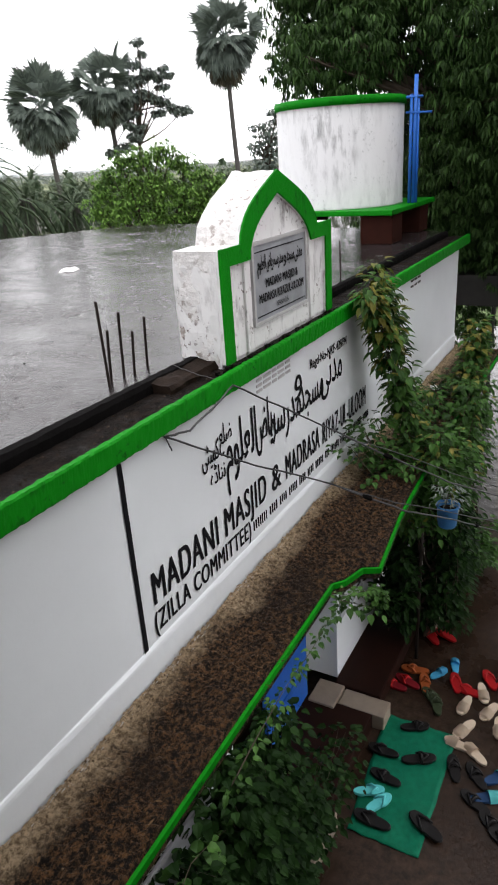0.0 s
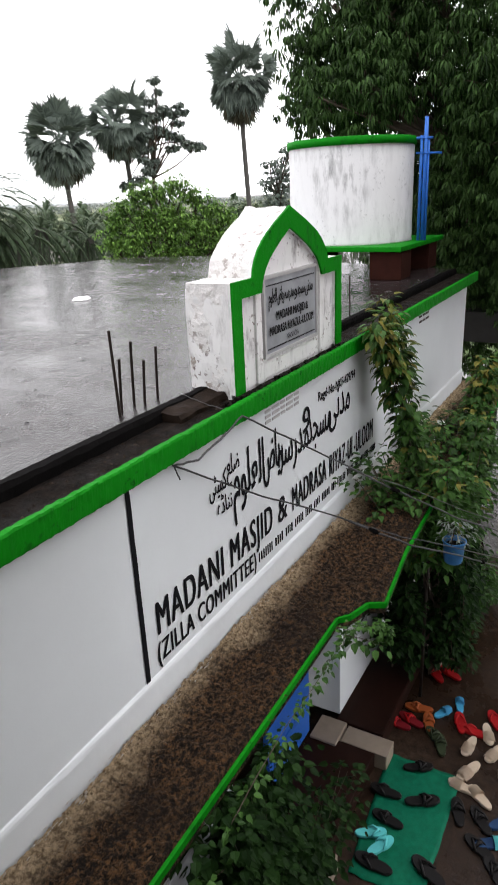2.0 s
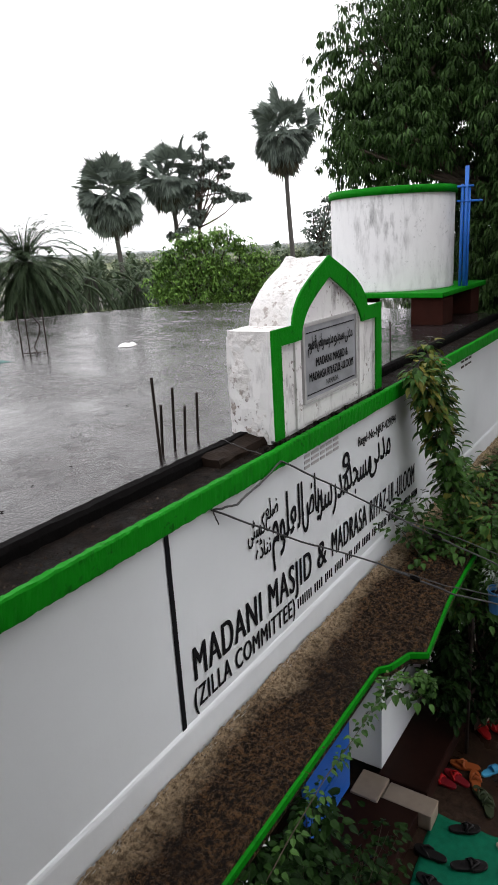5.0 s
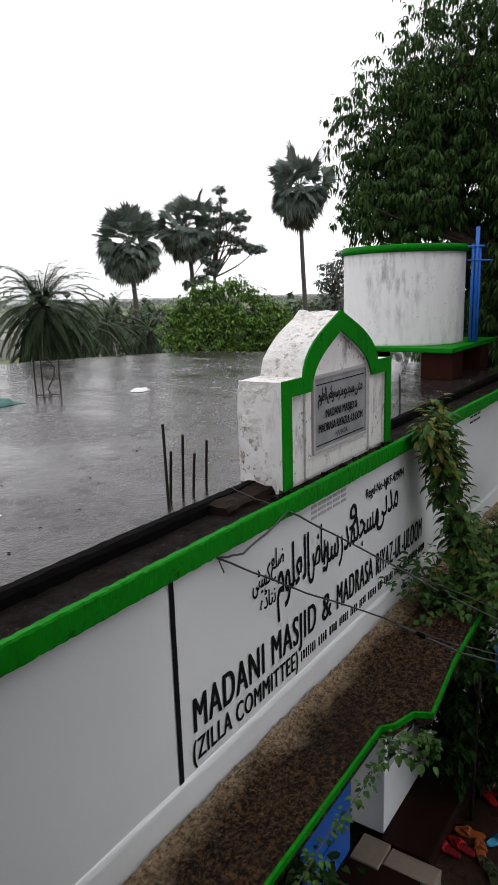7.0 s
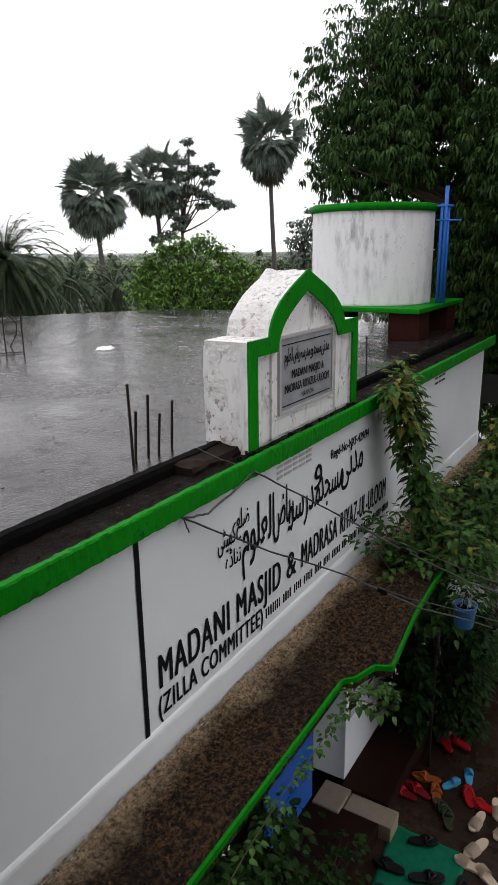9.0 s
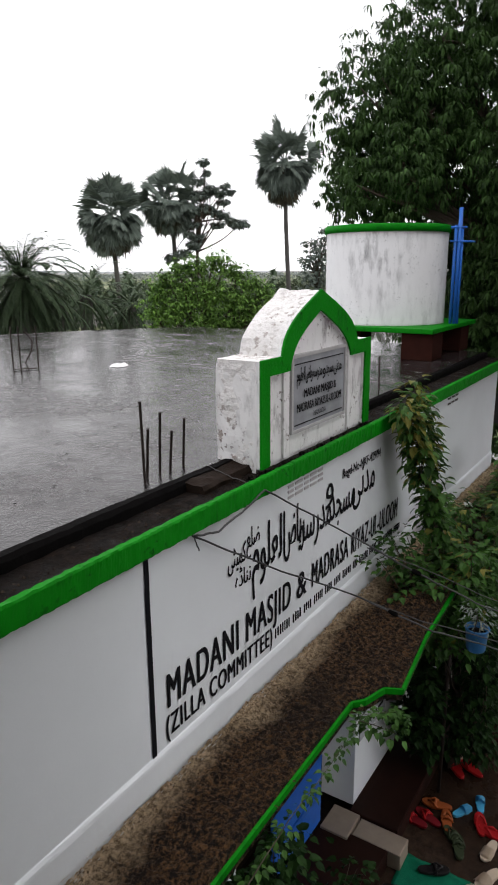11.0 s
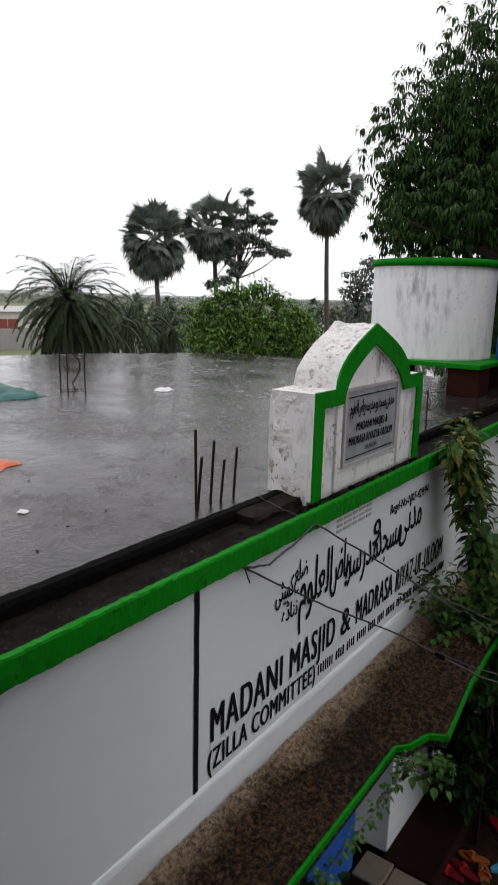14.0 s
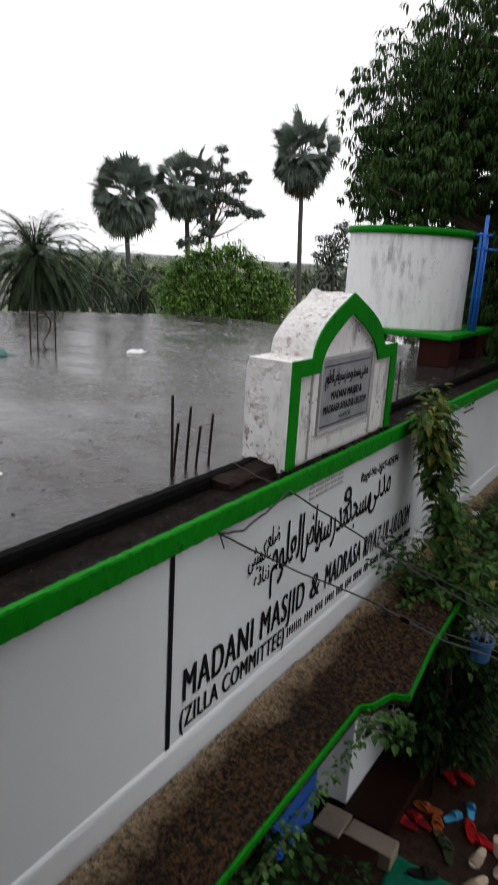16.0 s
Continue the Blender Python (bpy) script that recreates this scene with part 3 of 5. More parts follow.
def feather_palm(name, label, base, crown, length, n, seed, material=None, lean=0.0, r0=0.18):
    """A date palm: short trunk, arching fronds each with two rows of leaflets."""
    random.seed(seed)
    root = thing(name, label, "palm tree", at=base)
    base, crown = Vector(base), Vector(crown)
    part("trunk", tube([p - base for p in limb(base, crown, 0.03, 8)], [r0 * (1 + 0.25 * (i % 2)) for i in range(9)], 10), M_palmbark, root, "rough trunk")
    verts, faces = [], []
    for i in range(n):
        a = i * 2.399 + random.uniform(-0.2, 0.2)
        rise = 2.4 - 3.9 * (i / n) ** 0.75 + random.uniform(-0.15, 0.15)
        d = Vector((math.cos(a), math.sin(a), 0))
        L = length * random.uniform(0.8, 1.1)
        prev = crown - base
        m = 40
        vel = (d + Vector((0, 0, rise))).normalized()
        for j in range(m):
            vel = (vel + Vector((0, 0, -0.033 * (0.4 + j / m * 1.6)))).normalized()
            cur = prev + vel * L / m
            s = vel.cross(Vector((0, 0, 1))).normalized()
            k = len(verts)
            w = 0.02 * (1 - j / m) + 0.004
            verts += [prev + s * w, prev - s * w, cur - s * w, cur + s * w]
            faces.append((k, k + 1, k + 2, k + 3))
            if j > 2:
                q = math.sin(math.pi * min(1, (j + 2) / m)) * 0.23 * L ** 0.5
                for sg in (1, -1):
                    leaf(verts, faces, cur, s * sg + vel * 0.75 + Vector((0, 0, 0.15 - 0.3 * random.random())), (0, 0, 1), max(0.12, q) * random.uniform(0.8, 1.1), 0.026 + 0.008 * L, 0.5, 0.2)
            prev = cur
    leaves_part("fronds", verts, faces, material or M_palm, root, "arching feathery fronds")
    return root


def polar(az, dist, z=0.0, eye=(0.83, -1.92)):
    """A plan point that far from the balcony in a compass direction, degrees from the wall's line."""
    return (eye[0] + dist * math.cos(radians(az)), eye[1] + dist * math.sin(radians(az)), z)


def up(az, dist, slope):
    return polar(az, dist, 4.59 + slope * dist)


mango_lumps = [((14.0, 0.6, 6.9), 2.4), ((12.3, 2.5, 6.25), 1.12), ((12.3, 3.05, 6.4), 0.7), ((12.3, 2.85, 7.25), 1.05), ((12.5, 2.0, 7.0), 0.8), ((13.4, 2.2, 8.3), 1.35), ((11.5, 2.75, 5.85), 0.7), ((11.6, 2.0, 6.0), 0.7),
               ((14.2, 0.9, 9.7), 1.65), ((12.7, 0.7, 4.0), 1.1), ((12.9, 0.7, 3.1), 0.9), ((13.1, -0.3, 3.0), 1.0), ((13.2, 0.2, 3.5), 1.0), ((12.9, -0.2, 3.8), 1.2), ((12.2, 0.1, 5.1), 1.1), ((12.5, -1.2, 4.4), 1.1), ((13.0, -0.6, 8.3), 1.8), ((14.5, -1.2, 10.2), 2.0), ((12.6, 0.2, 6.2), 1.4), ((12.9, -1.9, 6.4), 1.5),
               # the four lumps with y below -3 are unseen, added to shade the yard
               ((13.4, -1.6, 4.6), 1.5), ((13.4, 0.4, 4.6), 1.2), ((14.6, 1.8, 4.9), 1.5), ((15.8, 3.0, 8.0), 1.6), ((15.6, 0.2, 4.4), 1.8), ((12.0, -2.3, 5.2), 1.0), ((16.5, -2.0, 5.5), 2.2), ((8.6, -3.6, 6.2), 1.9), ((10.6, -3.2, 6.6), 2.0), ((6.6, -4.3, 6.2), 1.6), ((9.6, -4.6, 5.2), 2.0), ((16.5, 1.5, 6.0), 2.2), ((13.6, 1.6, 3.5), 1.1), ((14.6, 0.8, 2.9), 1.3), ((15.6, -0.8, 3.1), 1.5), ((14.2, 2.4, 4.4), 1.2), ((15.0, 1.2, 1.6), 1.1)]
lump_tree("mango_tree", "large dark mango tree dripping with rain behind the tank", (14.6, -1.2, 0), (14.3, -0.1, 4.6), 0.38, mango_lumps, 24000, 12, 0.155, 0.036, M_mango, 0.9, 11, fray=(0.70, 1.2))

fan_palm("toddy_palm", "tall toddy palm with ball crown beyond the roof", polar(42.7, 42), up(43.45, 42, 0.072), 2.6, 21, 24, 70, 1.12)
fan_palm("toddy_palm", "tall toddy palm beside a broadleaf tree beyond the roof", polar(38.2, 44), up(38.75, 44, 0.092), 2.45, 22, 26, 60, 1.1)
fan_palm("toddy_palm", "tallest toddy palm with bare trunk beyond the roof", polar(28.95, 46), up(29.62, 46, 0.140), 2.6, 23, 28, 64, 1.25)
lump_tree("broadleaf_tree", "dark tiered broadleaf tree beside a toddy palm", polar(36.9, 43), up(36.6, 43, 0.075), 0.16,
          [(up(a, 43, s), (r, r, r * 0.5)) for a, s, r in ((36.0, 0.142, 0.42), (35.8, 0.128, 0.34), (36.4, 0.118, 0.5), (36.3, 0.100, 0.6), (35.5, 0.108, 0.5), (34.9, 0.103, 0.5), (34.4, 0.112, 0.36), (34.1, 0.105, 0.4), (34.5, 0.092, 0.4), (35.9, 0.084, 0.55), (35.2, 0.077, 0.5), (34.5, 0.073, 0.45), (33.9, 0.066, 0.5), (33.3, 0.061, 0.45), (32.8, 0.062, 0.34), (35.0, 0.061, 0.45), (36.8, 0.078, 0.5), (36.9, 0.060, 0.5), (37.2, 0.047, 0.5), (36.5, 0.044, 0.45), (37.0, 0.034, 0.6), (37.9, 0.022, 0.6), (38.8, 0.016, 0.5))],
          700, 8, 0.27, 0.13, M_hazed_leaf, 0.4, 31, fray=(0.6, 1.15))
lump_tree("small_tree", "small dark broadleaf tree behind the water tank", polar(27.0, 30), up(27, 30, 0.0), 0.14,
          [(up(a, 30, s), r) for a, s, r in ((27.5, 0.030, 0.32), (26.9, 0.036, 0.35), (26.3, 0.046, 0.36), (25.8, 0.052, 0.35), (27.8, 0.012, 0.36), (27.1, 0.015, 0.4), (26.4, 0.022, 0.4), (25.9, 0.03, 0.4), (27.4, -0.006, 0.4), (26.6, -0.004, 0.4), (26.0, 0.005, 0.4), (27.0, -0.022, 0.5), (26.2, -0.02, 0.5), (27.8, -0.03, 0.4))], 230, 7, 0.22, 0.11, M_hazed_leaf, 0.4, 32, fray=(0.5, 1.35))
lump_tree("bushy_tree", "bright green bushy tree behind the roof edge", polar(35.8, 17.5), up(35.8, 17.5, -0.1), 0.12,
          [(up(a, 17.3, s), r) for a, s, r in ((35.2, 0.012, 0.3), (36.5, 0.006, 0.34), (37.3, 0.004, 0.26), (38.2, 0.004, 0.28), (39.3, -0.014, 0.3), (40.1, -0.032, 0.32), (40.3, -0.06, 0.36), (34.3, 0.004, 0.3), (33.5, -0.004, 0.28), (32.4, -0.018, 0.3), (31.5, -0.028, 0.26), (30.7, -0.036, 0.26), (30.6, -0.055, 0.28), (35.5, -0.03, 0.5), (37.5, -0.03, 0.5), (33.6, -0.04, 0.48), (38.8, -0.055, 0.5), (36.2, -0.07, 0.6), (32.2, -0.055, 0.45), (34.2, -0.08, 0.55), (31.4, -0.07, 0.4))],
          2500, 6, 0.11, 0.05, M_bushleaf, 0.5, 33, shell=0.3, fray=(0.4, 1.55))
feather_palm("date_palm", "wild date palm with arching fronds behind the roof", polar(50.6, 19), up(50.5, 19, -0.010), 1.75, 110, 41)
for az, d, sl, ln, sd in ((50.3, 19.4, -0.045, 1.25, 47), (51.2, 19.3, -0.06, 1.1, 48), (48.0, 20, -0.045, 1.3, 42), (45.7, 22, -0.035, 1.75, 43), (42.3, 23, -0.05, 1.4, 44), (48.6, 24, -0.06, 1.3, 45)):
    feather_palm("date_palm", "young date palm in the dark thicket behind the roof", polar(az, d), up(az, d, sl), ln, 30, sd)


# ---- lettering painted on the wall ----
def words(name, text, x, z, height, width, material, parent, y=-0.004, bold=0.0, right=False, spacing=1.0):
    """Painted words on a plane facing the yard, fitted to a cap height and a width; baseline at z, starting at x (right: ending at x)."""
    cu = bpy.data.curves.new(name, "FONT")
    cu.body = text
    cu.space_character = spacing
    tmp = bpy.data.objects.new(name, cu)
    scene.collection.objects.link(tmp)
    bpy.context.view_layer.update()
    me = bpy.data.meshes.new_from_object(tmp.evaluated_get(bpy.context.evaluated_depsgraph_get()))
    bpy.data.objects.remove(tmp)
    xs = [v.co.x for v in me.vertices]
    x_lo, x_hi = min(xs), max(xs)
    k = height / 0.70
    sx = width / (x_hi - x_lo) if width else k
    for v in me.vertices:
        dx = (v.co.x - (x_hi if right else x_lo)) * sx
        v.co = Vector((x + dx, y, z + v.co.y * k))
    base = [v.co.copy() for v in me.vertices]
    polys = [tuple(p.vertices) for p in me.polygons]
    verts_, faces_ = [], []
    for n_, shift in enumerate((0, -bold, bold, -bold / 2, bold / 2) if bold else (0,)):
        o_ = len(verts_)
        verts_ += [(v.x + shift * height, v.y - 0.0006 * n_, v.z) for v in base]
        faces_ += [tuple(i + o_ for i in p) for p in polys]
    me = bpy.data.meshes.new(name)
    me.from_pydata(verts_, [], faces_)
    me.materials.append(material)
    ob = new(name, me)
    ob.parent = parent
    return ob


FORMS = {"م": (0xFEE1, 4), "د": (0xFEA9, 2), "ن": (0xFEE5, 4), "ی": (0xFBFC, 4), "س": (0xFEB1, 4), "ج": (0xFE9D, 4), "و": (0xFEED, 2), "ر": (0xFEAD, 2),
         "ہ": (0xFBA6, 4), "ا": (0xFE8D, 2), "ض": (0xFEBD, 4), "ل": (0xFEDD, 4), "ع": (0xFEC9, 4), "ک": (0xFB8E, 4), "ٹ": (0xFB66, 4), "ڈ": (0xFB88, 2)}


def joined(word):
    """An Urdu word as joined letter forms, in drawing order."""
    made = []
    for i, ch in enumerate(word):
        code, n = FORMS[ch]
        before = i > 0 and FORMS[word[i - 1]][1] == 4
        after = i + 1 < len(word) and n == 4
        made.append(chr(code + (3 if before and after else 2 if after else 1 if before else 0)))
    return "".join(made[::-1])


words("lettering", "MADANI MASJID", 3.115, 2.475, 0.19, 1.255, M_black, wall, bold=0.026, spacing=1.14)
words("lettering", "&", 4.46, 2.475, 0.185, 0.13, M_black, wall, bold=0.026, spacing=1.14)
words("lettering", "MADRASA", 4.675, 2.475, 0.18, 0.59, M_black, wall, bold=0.026, spacing=1.14)
words("lettering", "RIYAZ-UL-ULOOM", 5.33, 2.472, 0.18, 0.97, M_black, wall, bold=0.026, spacing=1.14)
words("lettering", "(ZILLA COMMITTEE)", 3.095, 2.315, 0.118, 1.04, M_black, wall, bold=0.028, spacing=1.12)
for word, x1, z, h, w in (("مدنی", 5.74, 2.91, 0.27, 0.42), ("مسجد", 5.36, 2.87, 0.27, 0.42), ("و", 4.98, 3.05, 0.22, 0.12), ("مدرسہ", 4.95, 2.86, 0.26, 0.47),
                          ("ریاض", 4.55, 2.89, 0.26, 0.27), ("العلوم", 4.29, 2.87, 0.28, 0.38), ("ضلع", 3.99, 3.06, 0.12, 0.14), ("کمیٹی", 3.84, 3.0, 0.12, 0.18), ("نناڈہ", 3.89, 2.86, 0.10, 0.16)):
    words("urdu_word", joined(word), x1, z, h, w, M_black, wall, bold=0.013, right=True)
# writing that cannot be made out: bars of its size
random.seed(5)
def scribble(x, x1, z, h, letter, gap, material, parent, y=-0.006):
    """Rows of short upright bars in groups, where words are too small to make out."""
    while x < x1:
        bm = bmesh.new()
        for _ in range(random.randint(3, 8)):
            w = letter * random.uniform(0.5, 1.1)
            box(x, y, z + h * random.choice((0, 0, 0.1)), x + w, y + 0.008, z + h * random.uniform(0.85, 1.0), 0, bm)
            x += w + letter * 1.9
        part("writing_bar", bm, material, parent)
        x += gap


scribble(4.18, 6.3, 2.328, 0.07, 0.011, 0.03, M_black, wall)
words("lettering", "Regd-No-NKF-429/94", 5.13, 3.135, 0.07, 0.72, M_black, wall, bold=0.012)
for r in range(3):
    x = 4.33
    for w in (0.07, 0.10, 0.06, 0.09, 0.07):
        part("faded_bar", box(x, -0.005, 3.215 + 0.035 * r, x + w, 0.002, 3.233 + 0.035 * r), M_grey, wall)
        x += w + 0.022
for r in range(2):
    for k in range(3):
        part("faded_bar", box(7.66 + 0.13 * k, -0.005, 3.235 + 0.055 * r, 7.75 + 0.13 * k, 0.002, 3.255 + 0.055 * r), M_iron, wall)
bm = bmesh.new()
prev = None
for i in range(31):
    z = 2.245 + 1.095 * i / 30
    wob = 0.003 * noise.noise(Vector((z * 7, 3, 0)))
    cur = [bm.verts.new((3.0 + s * 0.017 + wob, -0.004, z)) for s in (-1, 1)]
    if prev:
        bm.faces.new((prev[0], prev[1], cur[1], cur[0]))
    prev = cur
part("dividing_line", bm, M_black, wall, "black painted upright line")

words("plaque_word", "MADANI MASJID &", 4.65, 3.80, 0.055, 0.47, M_black, plaque, 0.064, 0.015)
words("plaque_word", "MADRASA RIYAZUL-ULOOM", 4.555, 3.715, 0.055, 0.65, M_black, plaque, 0.064, 0.015)
words("plaque_word", "NANADA", 4.79, 3.655, 0.035, 0.18, M_black, plaque, 0.064)
for word, x1, w in (("مدنی", 5.20, 0.12), ("مسجد", 5.07, 0.11), ("و", 4.95, 0.04), ("مدرسہ", 4.90, 0.13), ("ریاض", 4.76, 0.09), ("العلوم", 4.66, 0.11)):
    words("plaque_word", joined(word), x1, 3.915, 0.085, w, M_black, plaque, 0.064, 0.012, right=True)
for z in (3.63, 4.02):
    part("plaque_line", box(PX0 + 0.03, 0.064, z, PX1 - 0.03, 0.069, z + 0.006), M_black, plaque)


# ---- on the roof ----
def rebar(x, y, x2, y2, top):
    root = thing("rebar", "rusty steel rebar stub standing in the wet roof slab", "rebar", "rebar stubs on the roof", at=(x, y, ROOF))
    h = top - ROOF
    bm = tube([(0, 0, -0.03), ((x2 - x) * 0.5, (y2 - y) * 0.5, h * 0.5), (x2 - x, y2 - y, h)], 0.0075, 8)
    part("bar", bm, M_iron, root)
    ribs = bmesh.new()
    n = int(h / 0.016)
    for i in range(n):
        f = (i + 0.5) / n
        tube([((x2 - x) * f, (y2 - y) * f, h * f - 0.002), ((x2 - x) * f, (y2 - y) * f, h * f + 0.002)], 0.0092, 6, ribs)
    part("ribs", ribs, M_iron, root)


for x, y, x2, y2, top in ((3.49, 0.415, 3.453, 0.393, 3.943), (3.57, 0.47, 3.507, 0.393, 3.785), (3.68, 0.47, 3.611, 0.393, 3.856), (3.735, 0.44, 3.705, 0.393, 3.734), (3.87, 0.45, 3.82, 0.393, 3.785), (6.85, 0.43, 6.86, 0.44, 3.80)):
    rebar(x, y, x2, y2, top)

brick_step = tagged(finish("brick_course", long_prism([(0.115, STRIP - 0.01), (0.118, STRIP + 0.022), (0.13, STRIP + 0.040), (0.18, STRIP + 0.048), (0.27, STRIP + 0.056), (0.31, STRIP + 0.055), (0.315, STRIP - 0.01)], 3.62, 4.15, 0.02, 0.018, 11, 6), plain("mossy_old_brick", (0.016, 0.010, 0.007), 0.75, var=0.8, scale=16, relief=0.8, spec=0.08)), "damp broken brick course at the headboard's foot", "brick")
rubble = bmesh.new()
random.seed(8)
for _ in range(60):
    x, y, s = random.uniform(3.9, 5.7), random.uniform(0.0, 0.04), random.uniform(0.006, 0.018)
    box(x, y, STRIP + 0.005, x + s * 2, y + s, STRIP + 0.005 + s * 1.4, 0, rubble)
tagged(finish("mortar_crumbs", rubble, M_strip), "crumbs of mortar along the headboard's foot", "rubble", kind="stuff")

random.seed(9)
v_, f_ = [], []
for _ in range(1500):
    x, y = random.uniform(0.9, 9.5), 0.0 + abs(random.gauss(0.11, 0.07))
    if y > 0.225 or (4.08 < x < 5.7 and y > 0.04):
        continue
    r = random.choice((0.002, 0.003, 0.004, 0.008)) * random.uniform(0.7, 1.3)
    k, n = len(v_), 5
    a0 = random.random() * 3
    v_ += [(x + r * math.cos(a0 + j * math.tau / n) * random.uniform(0.6, 1.3), y + r * math.sin(a0 + j * math.tau / n) * random.uniform(0.6, 1.3), STRIP + 0.001) for j in range(n)]
    v_.append((x, y, STRIP + 0.004 + r * random.uniform(0.4, 1.0)))
    f_ += [(k + j, k + (j + 1) % n, k + n) for j in range(n)]
grit = bpy.data.meshes.new("grit")
grit.from_pydata(v_, [], f_)
grit.materials.append(leaf_mat("wet_grit", (0.004, 0.003, 0.0025), (0.06, 0.042, 0.03), 0.5))
tagged(new("grit", grit), "dark wet grit and moss crumbs along the wall top", "rubble", kind="stuff")

cage = thing("rebar_cage", "rusty column rebar cage with bent bar in rain water", "rebar cage", at=(6.06, 4.43, ROOF))
for dx, dy, bend in ((-0.12, 0.10, 0), (-0.08, 0.02, 0), (0.10, -0.07, 0), (0.03, 0.0, 1)):
    pts = [(dx, dy, -0.02), (dx, dy, 0.5)] if not bend else [(dx, dy, -0.02), (dx - 0.04, dy + 0.02, 0.08), (dx + 0.03, dy - 0.02, 0.22), (dx + 0.04, dy - 0.03, 0.33), (dx - 0.01, dy, 0.42), (dx - 0.04, dy + 0.02, 0.44)]
    part("bar", tube(pts, 0.008, 8), M_iron, cage)
part("stirrup", tube([(-0.12, 0.10, 0.015), (0.10, -0.07, 0.015), (-0.02, -0.05, 0.018), (-0.12, 0.10, 0.015)], 0.006, 6), M_iron, cage)


def heap(name, label, category, at, sx, sy, sz, material, seed, rot=0.0, n=26):
    """A crumpled sheet lying on a surface."""
    bm = bmesh.new()
    vs = []
    for i in range(n + 1):
        row = []
        for j in range(n + 1):
            u, v = i / n * 2 - 1, j / n * 2 - 1
            rim = 1 + 0.25 * noise.noise(Vector((u * 2, v * 2, seed)))
            h = max(0, 1 - max(abs(u), abs(v)) ** 4) * (0.35 + 0.65 * abs(noise.noise(Vector((u * 3.1, v * 3.1, seed + 9)))) * 1.6)
            row.append(bm.verts.new((u * sx * rim, v * sy * rim, 0.004 + sz * h)))
        vs.append(row)
    for r0, r1 in zip(vs, vs[1:]):
        for j in range(n):
            bm.faces.new((r0[j], r1[j], r1[j + 1], r0[j + 1]))
    ob = finish(name, bm, material, True)
    ob.location = at
    ob.rotation_euler = (0, 0, rot)
    return tagged(ob, label, category)


M_net = plain("teal_net", (0.012, 0.10, 0.085), 0.5, var=0.4, scale=25)
M_orange = plain("orange_sheet", (0.5, 0.085, 0.012), 0.4, var=0.2)
M_paper = plain("white_plastic", (0.75, 0.75, 0.74), 0.4, var=0.08)
heap("shade_net", "crumpled teal green shade net lying on the wet roof", "net", (5.30, 5.10, ROOF), 0.40, 0.80, 0.10, M_net, 3, -0.15)
heap("plastic_sheet", "orange plastic sheet lying flat on the wet roof", "sheet", (3.18, 2.15, ROOF), 0.34, 0.22, 0.025, M_orange, 7, 0.1)
heap("plastic_bag", "crumpled white plastic bag on the wet roof", "bag", (6.80, 3.70, ROOF), 0.11, 0.09, 0.045, M_paper, 12, 0.4, 14)
heap("paper_scrap", "small white paper scrap on the wet roof", "scrap", (2.90, 1.11, ROOF), 0.022, 0.028, 0.018, M_paper, 14, 0.4, 8)
for i, (x, y) in enumerate(((4.4, 1.5), (3.7, 1.25), (3.2, 0.8), (2.9, 0.75), (4.9, 1.9), (5.6, 2.3), (3.3, 1.6), (2.6, 0.6))):
    heap("dead_leaf", "dark dead leaf stuck on the wet roof", "leaf", (x, y, ROOF), 0.010, 0.007, 0.003, M_tar, 20 + i, i * 1.1, 6)["group"] = "dead leaves on the roof"

for x, y in ((8.0, -0.2), (7.5, -0.27)):
    heap("paper_scrap", "small white paper scrap lying on the mossy ledge", "scrap", (x, y, LEDGE + 0.05), 0.06, 0.04, 0.03, M_paper, int(x * 10), 0.4, 8)

# blue water pipes beside the tank
pipes = thing("water_pipe", "blue plastic water pipes rising beside the tank", "pipe", at=(9.95, 0.70, ROOF + 0.395))
part("riser", tube([(0, 0, 0.0), (0, 0, 1.25)], 0.02, 12), M_blue, pipes, smooth=True)
part("riser", tube([(0.02, -0.047, 0.0), (0.02, -0.047, 1.46)], 0.026, 12), M_blue, pipes, smooth=True)
part("riser", tube([(0.03, -0.083, 0.0), (0.03, -0.083, 1.2)], 0.014, 12), M_blue, pipes, smooth=True)
part("crossbar", tube([(-0.03, 0.06, 1.22), (0.04, -0.13, 1.22)], 0.016, 10), M_blue, pipes, smooth=True)
part("crossbar", tube([(-0.03, 0.06, 1.05), (0.06, -0.24, 1.04)], 0.013, 10), M_blue, pipes, smooth=True)


# ---- cables across the wall ----
def cable(label, pts, r=0.006, sag=0.06, knots=()):
    root = thing("cable", label, "cable", "cables across the wall", at=pts[0])
    o = Vector(pts[0])
    line_ = []
    for a, b in zip(pts, pts[1:]):
        for i in range(8):
            line_.append(Vector(a).lerp(Vector(b), i / 8) - o)
    line_.append(Vector(pts[-1]) - o)
    n = len(line_)
    for i in range(n):
        line_[i] = line_[i] + Vector((0, 0, -sag * math.sin(math.pi * i / (n - 1)) + 0.006 * noise.noise(Vector((i * 0.5, r * 99, 0)))))
    part("sheath", tube(line_, r, 6), M_wire, root, smooth=True)
    for k in knots:
        c = line_[int(k * (n - 1))]
        d = (line_[min(n - 1, int(k * (n - 1)) + 1)] - c).normalized()
        part("joint", tube([c - d * 0.035, c - d * 0.02, c + d * 0.02, c + d * 0.035], [0.008, 0.016, 0.016, 0.008], 8), M_tar, root)


